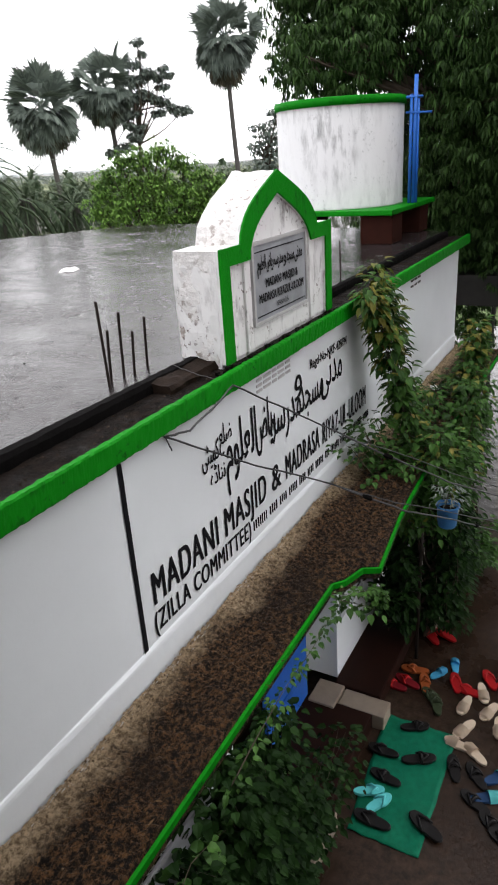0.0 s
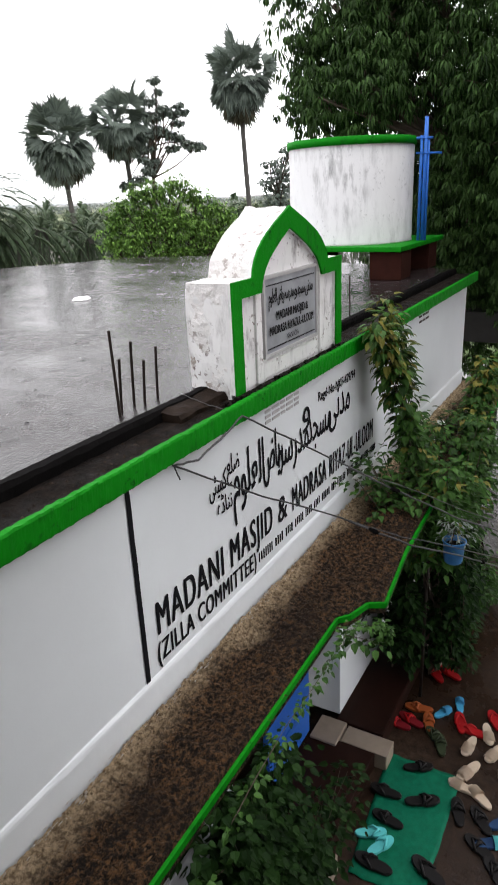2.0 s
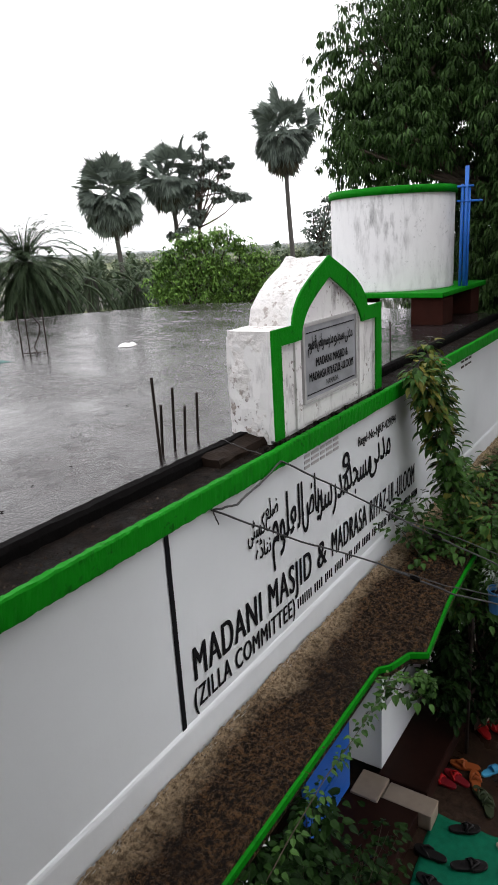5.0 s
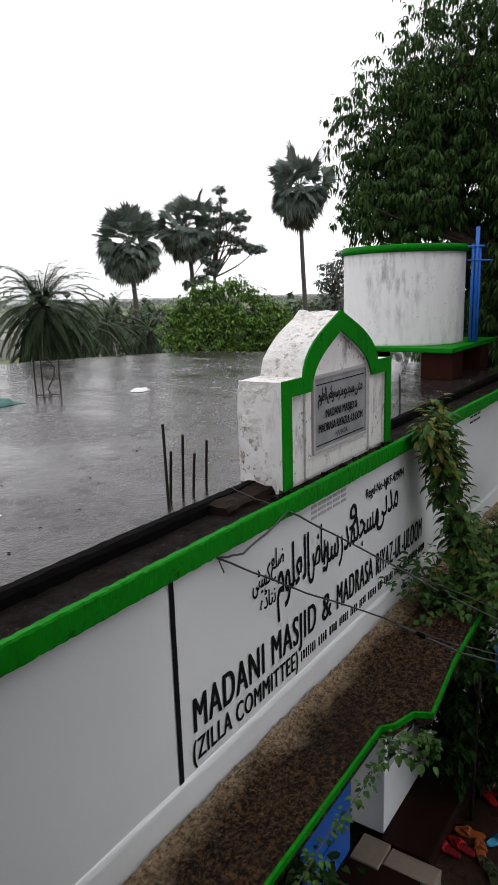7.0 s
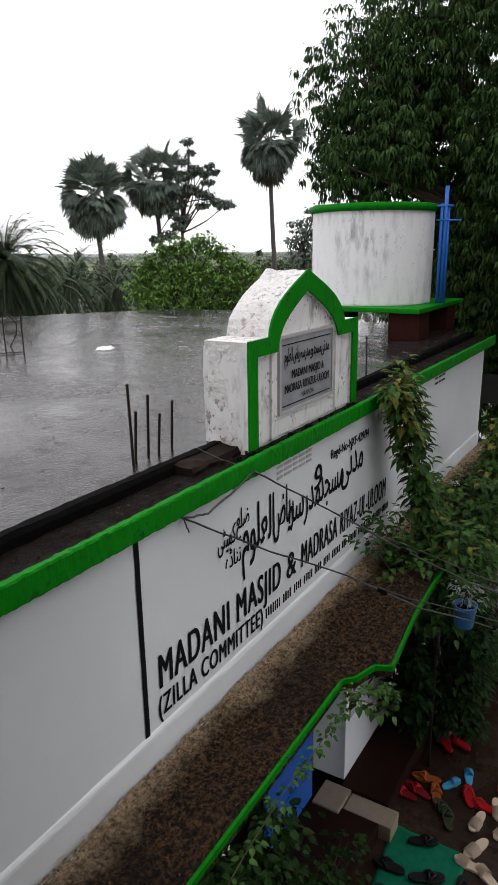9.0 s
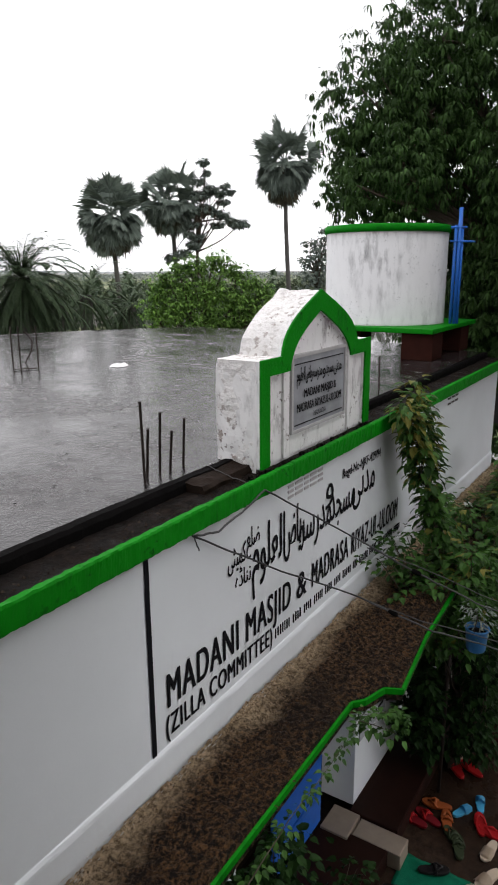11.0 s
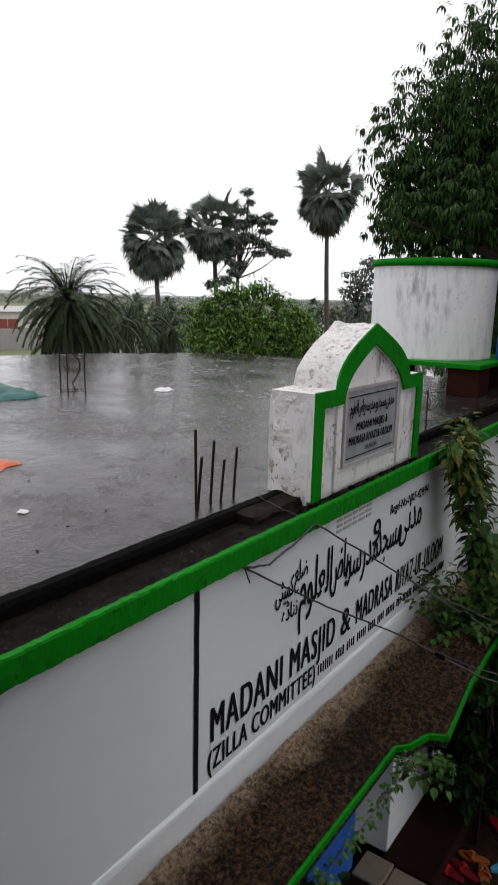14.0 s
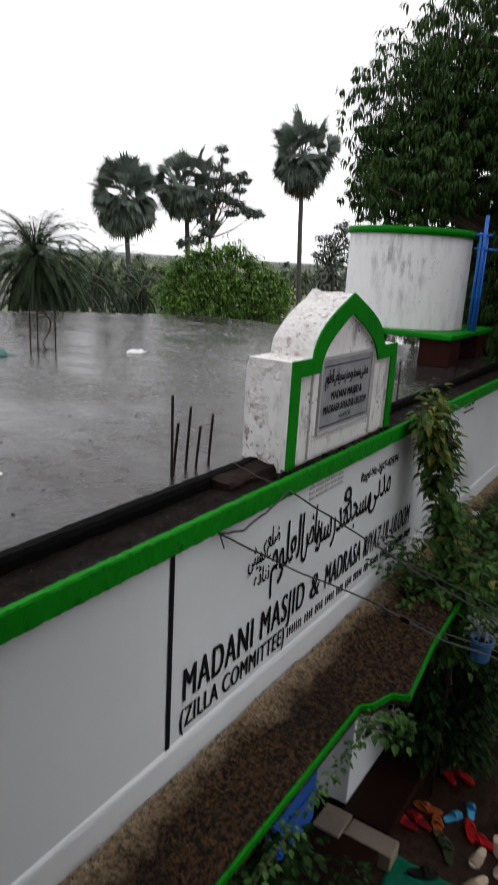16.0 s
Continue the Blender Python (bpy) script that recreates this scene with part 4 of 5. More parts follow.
cable("black cable sagging from the wall across the lettering", [(3.334, -0.02, 3.325), (4.075, -0.1, 2.86), (4.677, -0.35, 2.496), (4.695, -0.62, 2.424), (4.686, -0.85, 2.391), (5.116, -1.05, 2.145), (6.284, -1.2, 1.45), (8.153, -1.44, 0.338)], 0.006, 0.0, (0.42, 0.8))
cable("black cable from the green band to the shrub", [(3.974, -0.05, 3.388), (4.65, -0.25, 2.94), (4.689, -0.6, 2.797), (4.832, -0.8, 2.652), (5.287, -1.0, 2.341), (6.095, -1.2, 1.883), (7.388, -1.52, 1.15)], 0.006, 0.0, (0.42,))
cable("thin grey cable beside the black one", [(4.663, -0.4, 2.861), (4.742, -0.75, 2.77), (5.268, -1.0, 2.425), (6.049, -1.2, 1.987), (7.299, -1.52, 1.286)], 0.0035, 0.0)
cable("thin grey cable under the black one", [(4.652, -0.4, 2.5), (4.6, -0.8, 2.486), (5.102, -1.05, 2.206), (6.236, -1.2, 1.56), (8.05, -1.44, 0.526)], 0.0035, 0.0)
cable("black cable looped along the band", [(3.334, -0.03, 3.325), (3.5, -0.06, 3.30), (3.72, -0.06, 3.335), (3.974, -0.05, 3.388)], 0.006, 0.0)
cable("short frayed cable end at the band", [(3.334, -0.03, 3.32), (3.33, -0.05, 3.28), (3.345, -0.05, 3.25)], 0.004, 0.0)
cable("thin wire across the roof edge", [(3.90, 0.30, 3.50), (3.86, 0.1, 3.47), (3.84, -0.045, 3.455)], 0.0025, 0.0)


# ---- courtyard ----
M_mat = plain("green_rubber_mat", (0.002, 0.125, 0.065), 0.6, var=0.4, scale=22, relief=0.6, spec=0.1)
bm = bmesh.new()
vs = []
for i in range(33):
    row = []
    for j in range(17):
        u, v = i / 32, j / 16
        x = 4.12 + 1.175 * u + 0.012 * noise.noise(Vector((v * 6, 1, 0)))
        y = -0.565 - 0.60 * v - (0.035 * (1 - v) + 0.005) * (1 - u) * 2 * (1 - v) + 0.012 * noise.noise(Vector((u * 6, 2, 0)))
        row.append((x, y, 0.012 + 0.010 * noise.noise(Vector((u * 5, v * 4, 3)))))
    vs.append(row)
top = [[bm.verts.new(p) for p in r] for r in vs]
low = [[bm.verts.new((p[0], p[1], p[2] - 0.008)) for p in r] for r in vs]
for i in range(32):
    for j in range(16):
        bm.faces.new((top[i][j], top[i + 1][j], top[i + 1][j + 1], top[i][j + 1]))
        bm.faces.new((low[i][j], low[i][j + 1], low[i + 1][j + 1], low[i + 1][j]))
for i in range(32):
    for j in (0, 16):
        bm.faces.new((top[i][j], low[i][j], low[i + 1][j], top[i + 1][j]))
for j in range(16):
    for i in (0, 32):
        bm.faces.new((top[i][j], top[i][j + 1], low[i][j + 1], low[i][j]))
bmesh.ops.recalc_face_normals(bm, faces=bm.faces)
tagged(finish("door_mat", bm, M_mat, True), "wet green rubber door mat under scattered slippers", "mat")


def sole_outline(L, W, n=28):
    pts = []
    for k in range(n):
        a = k * math.tau / n
        u = math.cos(a)
        w = W * (0.5 if u > 0 else 0.42) * (1 - 0.12 * math.exp(-((u + 0.1) / 0.3) ** 2))
        pts.append((u * L / 2 * (1 - 0.02 * abs(math.sin(a))), math.copysign(abs(math.sin(a)) ** 0.75, math.sin(a)) * w))
    return pts


def slipper(at, heading, kind, sole_mat, strap_mat, label, L=0.26, tilt=0.0):
    root = thing("slipper", label, "slipper", "slippers in the courtyard", at=at)
    root.rotation_euler = (radians(tilt), 0, radians(heading))
    W = L * 0.40
    o = sole_outline(L, W)
    bm = bmesh.new()
    rings = [[bm.verts.new((x * k, y * k, z + 0.006 * (x / L * 2) ** 2)) for x, y in o] for k, z in ((0.96, 0.0), (1.0, 0.006), (1.0, 0.02), (0.95, 0.026))]
    m = len(o)
    for r0, r1 in zip(rings, rings[1:]):
        for k in range(m):
            bm.faces.new((r0[k], r0[(k + 1) % m], r1[(k + 1) % m], r1[k]))
    bm.faces.new(rings[0][::-1])
    bm.faces.new(rings[-1])
    part("sole", bm, sole_mat, root, smooth=False)
    bm = bmesh.new()
    if kind == "slide":
        vs_ = []
        for i in range(7):
            x = 0.02 * L + 0.36 * L * i / 6
            row = []
            for j in range(9):
                a = math.pi * j / 8
                hgt = 0.055 - 0.02 * i / 6
                row.append(bm.verts.new((x, math.cos(a) * W * 0.50, 0.014 + math.sin(a) * hgt)))
            vs_.append(row)
        for r0, r1 in zip(vs_, vs_[1:]):
            for j in range(8):
                bm.faces.new((r0[j], r1[j], r1[j + 1], r0[j + 1]))
        bmesh.ops.solidify(bm, geom=list(bm.faces), thickness=0.006)
        part("upper", bm, strap_mat, root, smooth=True)
    else:
        for sg in (1, -1):
            tube([(0.30 * L, 0, 0.022), (0.27 * L, 0, 0.045), (0.10 * L, sg * W * 0.30, 0.05), (-0.04 * L, sg * W * 0.46, 0.02)], [0.005, 0.008, 0.010, 0.008], 6, bm)
        if kind == "strap":
            tube([(0.05 * L, W * 0.45, 0.02), (0.05 * L, 0.0, 0.06), (0.05 * L, -W * 0.45, 0.02)], [0.012, 0.013, 0.012], 6, bm)
        part("strap", bm, strap_mat, root, smooth=True)


def rubber(name, c, rough=0.45):
    return plain(name, c, rough, var=0.18, scale=25, spec=0.12)


S_white, S_black, S_red = rubber("cream_rubber", (0.52, 0.42, 0.32)), rubber("black_rubber", (0.012, 0.011, 0.011), 0.4), rubber("red_rubber", (0.33, 0.009, 0.011))
S_blue, S_turq, S_orange = rubber("sky_blue_rubber", (0.06, 0.33, 0.55)), rubber("turquoise_rubber", (0.10, 0.50, 0.50)), rubber("brown_leather", (0.28, 0.07, 0.02))
S_olive, S_dred, S_navy = rubber("olive_rubber", (0.03, 0.04, 0.02)), rubber("dark_red_rubber", (0.16, 0.01, 0.015)), rubber("navy_rubber", (0.02, 0.05, 0.12))
L_ = {"w": "cream rubber slide slipper on the wet ground", "b": "black rubber slipper on the green mat", "r": "red rubber flip-flop on the wet ground", "s": "sky blue rubber slipper on the wet ground",
      "t": "turquoise flip-flop lying on the green mat", "o": "brown leather sandal on the wet ground", "l": "olive dark slipper on the wet ground", "d": "dark red striped sandal on the wet ground",
      "k": "black sandal on the wet ground beside the mat", "n": "blue and navy sandal on the wet ground"}
for code, x, y, hd, kind, sm, st, ln in (
        ("r", 6.53, -0.78, 60, "flip", S_red, S_red, 0.26), ("r", 6.45, -0.66, 40, "flip", S_red, S_red, 0.26), ("d", 5.65, -0.52, 80, "strap", S_dred, S_red, 0.26), ("d", 5.74, -0.62, 70, "strap", S_dred, S_red, 0.26),
        ("o", 5.92, -0.64, 100, "strap", S_orange, S_orange, 0.26), ("o", 5.78, -0.77, 20, "strap", S_orange, S_orange, 0.26), ("s", 5.96, -0.85, 330, "slide", S_blue, S_blue, 0.21), ("s", 6.12, -0.965, 15, "slide", S_blue, S_blue, 0.21),
        ("r", 5.90, -1.02, 20, "flip", S_red, S_red, 0.26), ("r", 5.85, -1.14, 80, "flip", S_red, S_red, 0.26), ("r", 6.06, -1.29, 30, "flip", S_red, S_red, 0.26), ("r", 6.12, -1.40, 10, "flip", S_red, S_red, 0.26), ("r", 5.98, -1.47, 60, "flip", S_red, S_red, 0.26),
        ("w", 5.87, -1.265, 200, "slide", S_white, S_white, 0.25), ("w", 5.66, -1.15, 170, "slide", S_white, S_white, 0.25), ("w", 5.67, -1.355, 160, "slide", S_white, S_white, 0.25), ("w", 5.52, -1.46, 190, "slide", S_white, S_white, 0.25),
        ("w", 5.39, -1.205, 155, "slide", S_white, S_white, 0.27), ("w", 5.21, -1.20, 80, "slide", S_white, S_white, 0.25), ("w", 5.17, -1.34, 50, "slide", S_white, S_white, 0.25),
        ("l", 5.57, -0.93, 20, "strap", S_olive, S_olive, 0.26), ("l", 5.64, -0.87, 50, "strap", S_olive, S_olive, 0.26),
        ("b", 5.23, -0.83, 300, "strap", S_black, S_black, 0.25), ("b", 4.88, -0.67, 88, "flip", S_black, S_black, 0.26), ("b", 4.92, -0.95, 300, "strap", S_black, S_black, 0.28), ("b", 4.64, -0.765, 80, "strap", S_black, S_black, 0.26),
        ("t", 4.47, -0.69, 300, "flip", S_turq, S_turq, 0.24), ("t", 4.40, -0.79, 330, "flip", S_turq, S_turq, 0.24), ("b", 4.245, -0.79, 85, "flip", S_black, S_black, 0.29), ("b", 4.36, -1.155, 62, "flip", S_black, S_black, 0.30),
        ("k", 4.96, -1.22, 20, "strap", S_black, S_black, 0.27), ("k", 4.96, -1.39, 40, "strap", S_black, S_black, 0.27), ("n", 5.02, -1.54, 320, "slide", S_navy, S_turq, 0.26), ("n", 4.80, -1.50, 300, "slide", S_navy, S_turq, 0.27),
        ("k", 4.72, -1.43, 60, "strap", S_black, S_black, 0.27), ("k", 4.58, -1.58, 50, "strap", S_black, S_black, 0.27), ("k", 4.50, -1.68, 70, "strap", S_black, S_black, 0.27)):
    on_mat = 4.12 < x < 5.29 and -1.16 < y < -0.58
    slipper((x, y, 0.02 if on_mat else 0.003), hd, kind, sm, st, L_[code], ln)

# blue door in the doorway, signs, bucket
door = thing("door", "blue painted sheet door standing in the doorway", "door", at=(4.95, 0.10, 0.15))
part("leaf", box(-0.62, -0.02, 0.02, 0.12, 0.02, 1.78, 0.004), plain("blue_door_paint", (0.015, 0.10, 0.42), 0.4, var=0.15), door)
for z in (0.3, 0.9, 1.5):
    part("rail", box(-0.60, -0.034, z, 0.10, -0.021, z + 0.06, 0.003), plain("blue_rail_paint", (0.012, 0.085, 0.36), 0.4), door)
part("handle", tube([(-0.5, -0.02, 0.85), (-0.5, -0.06, 0.87), (-0.5, -0.06, 0.97), (-0.5, -0.02, 0.99)], 0.007, 8), M_iron, door)
# white board paint greyed, with the ledge's shade put into the colour
M_board = plain("shaded_white_board", (0.36, 0.37, 0.39), 0.6, var=0.2, scale=6, spec=0.1)
for nm, x0, x1, z0, z1, y, n in (("sign_board", 1.75, 2.72, 1.15, 1.86, -0.50, 4), ("notice_board", 5.44, 6.0, 0.75, 1.25, -0.08, 3)):
    sg = thing(nm, "white painted board with black hand-lettered lines under the ledge", "sign", at=(x0, y, z0))
    part("board", box(0, -0.012, 0, x1 - x0, 0.003, z1 - z0, 0.003), M_board, sg)
    for r in range(n):
        x = 0.05
        random.seed(60 + r)
        while x < x1 - x0 - 0.15:
            w = random.uniform(0.05, 0.13)
            part("writing_bar", box(x, -0.016, 0.09 + r * 0.15, x + w, -0.0125, 0.115 + r * 0.15), M_black, sg)
            x += w + 0.03
    if nm == "sign_board":
        for hx in (0.1, x1 - x0 - 0.1):
            part("hanger", tube([(hx, 0, z1 - z0 - 0.02), (hx, 0.02, LEDGE - 0.09 - z0)], 0.004, 6), M_iron, sg)
pole = thing("pole", "thin black pole beside the white pier", "pole", at=(6.1, -0.60, 0.0))
part("shaft", tube([(0, 0, 0), (0.02, 0.0, LEDGE - 0.095)], 0.016, 10), M_iron, pole, smooth=True)
bucket = thing("bucket", "faded blue plastic bucket hanging by the shrub", "bucket", at=(5.82, -0.875, 1.68))
bucket.scale = (0.84, 0.84, 0.9)
part("shell", lathe([(0.08, 0.0), (0.088, 0.015), (0.105, 0.2), (0.114, 0.205), (0.114, 0.215), (0.10, 0.215), (0.082, 0.02)], 24), plain("faded_blue_plastic", (0.04, 0.16, 0.36), 0.4, var=0.2), bucket, smooth=True)
part("handle", tube([(0.112 * math.cos(a), 0.0, 0.208 + 0.10 * math.sin(a)) for a in (k * math.pi / 10 for k in range(11))], 0.004, 6), M_iron, bucket)
part("hook", tube([(0, 0, 0.30), (0, 0.02, 0.36), (0, 0.11, 0.385), (0, 0.14, 0.38)], 0.004, 6), M_iron, bucket)
potted = thing("potted_plant", "pale grey-green drooping plant growing out of the blue bucket", "plant", at=(5.82, -0.875, 1.70))
random.seed(74)
v_, f_ = [], []
for q in range(26):
    a = random.random() * math.tau
    rise = random.uniform(0.05, 0.24)
    for j in range(7):
        f = (j + 1) / 7
        p = Vector((math.cos(a) * 0.14 * f, math.sin(a) * 0.14 * f, 0.16 + rise * math.sin(f * 2.4)))
        sd = Vector((math.cos(a + 1.5), math.sin(a + 1.5), 0)) * random.choice((1, -1))
        leaf(v_, f_, p, sd + Vector((math.cos(a), math.sin(a), -0.3)), (0, 0, 1), random.uniform(0.03, 0.06), 0.014, 0.5, 0.3)
leaves_part("leaves", v_, f_, leaf_mat("silvery_leaves", (0.12, 0.15, 0.13), (0.30, 0.34, 0.30), 0.5), potted, "narrow silvery leaves")
part("soil", lathe([(0.07, 0.10), (0.075, 0.13), (0.04, 0.15), (0.003, 0.155)], 16), M_strip, potted)
for x, y, w, d, h, r in ((7.3, -0.42, 0.32, 0.2, 0.35, 0.3), (6.72, -0.62, 0.30, 0.16, 0.22, -0.2)):
    blk = tagged(finish("cement_block", box(-w / 2, -d / 2, 0, w / 2, d / 2, h, 0.015), M_stone), "pale cement block standing among the shrub", "block", "cement blocks by the shrub")
    blk.location, blk.rotation_euler = (x, y, 0), (0, 0, r)


# ---- shrub and climbers ----
def spray(stems, leaves, path, n, size, spread=0.10, young=0.0, ratio=0.75, thick=0.009, part_of=0.5):
    """One leafy shoot: a stem along the path, heart-shaped drooping leaves all round it."""
    pts = [Vector(p) for p in path]
    fine = []
    for a, b in zip(pts, pts[1:]):
        fine += [a.lerp(b, i / 6) for i in range(6)]
    fine.append(pts[-1])
    fine = [p + Vector((noise.noise(p * 3), noise.noise(p * 3 + Vector((9, 0, 0))), 0)) * 0.03 for p in fine]
    tube(fine, [thick * (1 - 0.75 * i / len(fine)) for i in range(len(fine))], 5, stems)
    for i in range(n):
        f = 1 - part_of * random.random() ** 1.2
        p = fine[min(len(fine) - 1, int(f * len(fine)))]
        a = random.random() * math.tau
        out_ = Vector((math.cos(a), math.sin(a), random.uniform(-0.9, 0.4)))
        target = leaves[1] if random.random() < young * f ** 3 else leaves[0]
        s = size * random.uniform(0.55, 1.15)
        round_leaf(target[0], target[1], p + out_ * spread * random.random(), out_, (0, 0, 1), s, s * ratio, 0.7)


shrub = thing("shrub", "tall leafy green shrub growing up against the white wall", "shrub", at=(6.5, -0.72, 0))
O = Vector((6.5, -0.72, 0))
random.seed(77)
stems, lv, ly = bmesh.new(), ([], []), ([], [])
rel = lambda p: Vector(p) - O
for q in range(6):
    tip = (5.83 + 0.03 * q, -0.20, 3.60 - 0.05 * q) if q < 3 else (6.10 + 0.04 * (q - 3), -0.16, 3.72 - 0.12 * (q - 3))
    spray(stems, (lv, ly), [rel((6.5, -0.72, 0.05)), rel((6.35, -0.65, 1.4)), rel((6.14 + 0.05 * q, -0.42, 2.4)), rel((6.0 + 0.045 * q, -0.28, 3.1)), rel(tip)], 210, 0.098, 0.13, 0.5, ratio=0.66, part_of=0.55)
for q in range(4):
    spray(stems, (lv, ly), [rel((6.6, -0.72, 0.05)), rel((7.0, -0.70, 1.4)), rel((7.5, -0.66, 2.2)), rel((7.95 + 0.05 * q, -0.6, 2.86 - 0.1 * q))], 300, 0.085, 0.14, 0.35)
for q in range(66):
    x, y, z = random.uniform(5.9, 8.3), random.uniform(-0.85, -0.25), random.uniform(1.55, 2.6)
    z = min(z, 2.65 - 0.3 * abs(x - 6.6))
    spray(stems, (lv, ly), [rel((6.5 + 0.2 * (random.random() - .5), -0.66, 0.1)), rel((6.5 * 0.5 + x * 0.5, (y - 0.66) / 2, z * 0.7)), rel((x, y, z))], 105, 0.088, 0.2, 0.12, ratio=0.66, part_of=0.4)
for q in range(13):
    spray(stems, (lv, ly), [rel((6.4, -0.72, 0.6)), rel((5.9, -0.55, 1.6)), rel((random.uniform(5.3, 6.2), random.uniform(-0.55, -0.12), random.uniform(2.1, 2.5)))], 62, 0.07, 0.15, 0.0)
part("stem", stems, M_twig, shrub, "thin brown stems")
leaves_part("leaves", *lv, M_vine, shrub, "drooping heart-shaped leaves")
leaves_part("young_leaves", *ly, M_young, shrub, "yellowish young leaves at the tips")

dark = thing("dark_shrub", "dark low shrub beside the white pier", "shrub", at=(6.3, -0.4, 0.2))
O = Vector((6.3, -0.4, 0.2))
random.seed(76)
stems, lv, ly = bmesh.new(), ([], []), ([], [])
for q in range(46):
    x, y, z = random.uniform(5.75, 6.9), random.uniform(-0.8, -0.2), random.uniform(0.35, 1.5)
    y = max(y, -0.52 + (x - 5.75) * 0.22)
    spray(stems, (lv, ly), [rel((6.3 + 0.3 * (random.random() - .5), -0.3, 0.2)), rel((x * 0.5 + 3.15, y, z * 0.6 + 0.1)), rel((x, y, z))], 60, 0.07, 0.14, 0.0, part_of=0.6, thick=0.006)
for q in range(30):
    x, y, z = random.uniform(6.05, 6.85), random.uniform(-0.92, -0.62), random.uniform(0.45, 1.65)
    spray(stems, (lv, ly), [rel((6.4, -0.6, 0.02)), rel((x * 0.5 + 3.2, y, z * 0.6)), rel((x, y, z))], 56, 0.075, 0.14, 0.0, part_of=0.6, thick=0.005)
part("stem", stems, M_twig, dark, "thin dark stems")
leaves_part("leaves", *lv, M_shaded_leaf, dark, "small dark leaves")

low = thing("low_shrub", "low leafy green shrub spreading over the wet ground", "shrub", at=(7.8, -0.65, 0))
O = Vector((7.8, -0.65, 0))
random.seed(73)
stems, lv, ly = bmesh.new(), ([], []), ([], [])
for q in range(22):
    x, y, z = random.uniform(7.35, 8.4), random.uniform(-1.05, -0.35), random.uniform(0.15, 0.5)
    spray(stems, (lv, ly), [rel((7.8, -0.65, 0.0)), rel((x * 0.5 + 3.9, y * 0.5 - 0.32, z)), rel((x, y, z))], 46, 0.085, 0.13, 0.0, part_of=0.7, thick=0.006)
part("stem", stems, M_twig, low, "thin stems")
leaves_part("leaves", *lv, M_vine, low, "drooping green leaves")

climber = thing("climbing_plant", "dark leafy climber hanging below the green rim", "climber", at=(3.6, -0.62, 0))
O = Vector((3.6, -0.62, 0))
random.seed(78)
stems, lv, ly = bmesh.new(), ([], []), ([], [])
for q in range(82):
    x = random.uniform(2.35, 3.55) if q < 72 else random.uniform(3.7, 4.25)
    z = random.uniform(0.6, 1.93 if x < 3.0 else 1.3) if q < 72 else random.uniform(0.4, 1.1)
    y = random.uniform(-0.72, -0.5)
    spray(stems, (lv, ly), [rel((3.2 + 0.3 * (random.random() - .5), -0.58, 0.02)), rel((x * 0.5 + 1.65, -0.58, z * 0.6)), rel((x, y, z))], 70 if q < 72 else 38, 0.064, 0.15, 0.05, 0.8, 0.004, 0.65)
for q in range(64):
    x, z = random.uniform(2.25, 3.35), random.uniform(1.35, 1.97)
    spray(stems, (lv, ly), [rel((3.2 + 0.3 * (random.random() - .5), -0.58, 0.02)), rel((x * 0.5 + 1.65, -0.56, z * 0.6)), rel((x, random.uniform(-0.66, -0.46), z))], 62, 0.06, 0.13, 0.05, 0.8, 0.004, 0.4)
part("stem", stems, M_twig, climber, "thin stems")
leaves_part("leaves", *lv, M_shaded_leaf, climber, "round dark green leaves")

vine = thing("vine", "green vine trailing along the ledge rim", "vine", at=(3.5, -0.63, LEDGE))
O = Vector((3.5, -0.63, LEDGE))
random.seed(79)
stems, lv, ly = bmesh.new(), ([], []), ([], [])
spray(stems, (lv, ly), [rel((2.7, -0.64, 1.95)), rel((3.2, -0.64, 2.02)), rel((3.7, -0.63, 2.0)), rel((4.15, -0.62, 2.03)), rel((4.35, -0.76, 1.98)), rel((4.45, -0.79, 1.85))], 300, 0.042, 0.05, 0.0, 0.75, 0.003, 1.0)
spray(stems, (lv, ly), [rel((4.1, -0.63, 2.03)), rel((4.2, -0.70, 1.95)), rel((4.3, -0.78, 1.85))], 34, 0.06, 0.06, 0.0, 0.75, 0.003, 1.0)
spray(stems, (lv, ly), [rel((2.1, -0.66, 1.8)), rel((2.35, -0.66, 1.9)), rel((2.6, -0.66, 1.8))], 26, 0.07, 0.07, 0.0, 0.9, 0.003, 1.0)
part("stem", stems, M_twig, vine, "thin stems")
leaves_part("leaves", *lv, M_vine, vine, "small bright leaves")

# dead leaves and petals on the ledge
random.seed(80)
v_, f_ = [], []
for _ in range(240):
    x, y = random.uniform(1.5, 6.0), random.uniform(-0.56, -0.12)
    a = random.random() * math.tau
    leaf(v_, f_, (x, y, LEDGE + 0.042 + 0.02 * max(0, 1 + y / 0.24) ** 1.5), (math.cos(a), math.sin(a), random.uniform(-0.1, 0.3)), (0, 0, 1), random.choice((0.010, 0.014, 0.02, 0.04)) * random.uniform(0.7, 1.2), random.uniform(0.005, 0.014), 0.5, 0.5)
litter = leaves_part("leaf_litter", v_, f_, leaf_mat("litter", (0.015, 0.008, 0.004), (0.13, 0.075, 0.035), 0.5), None, "dead leaves and twigs lying on the mossy ledge", "stuff")
tagged(litter, category="leaf litter")


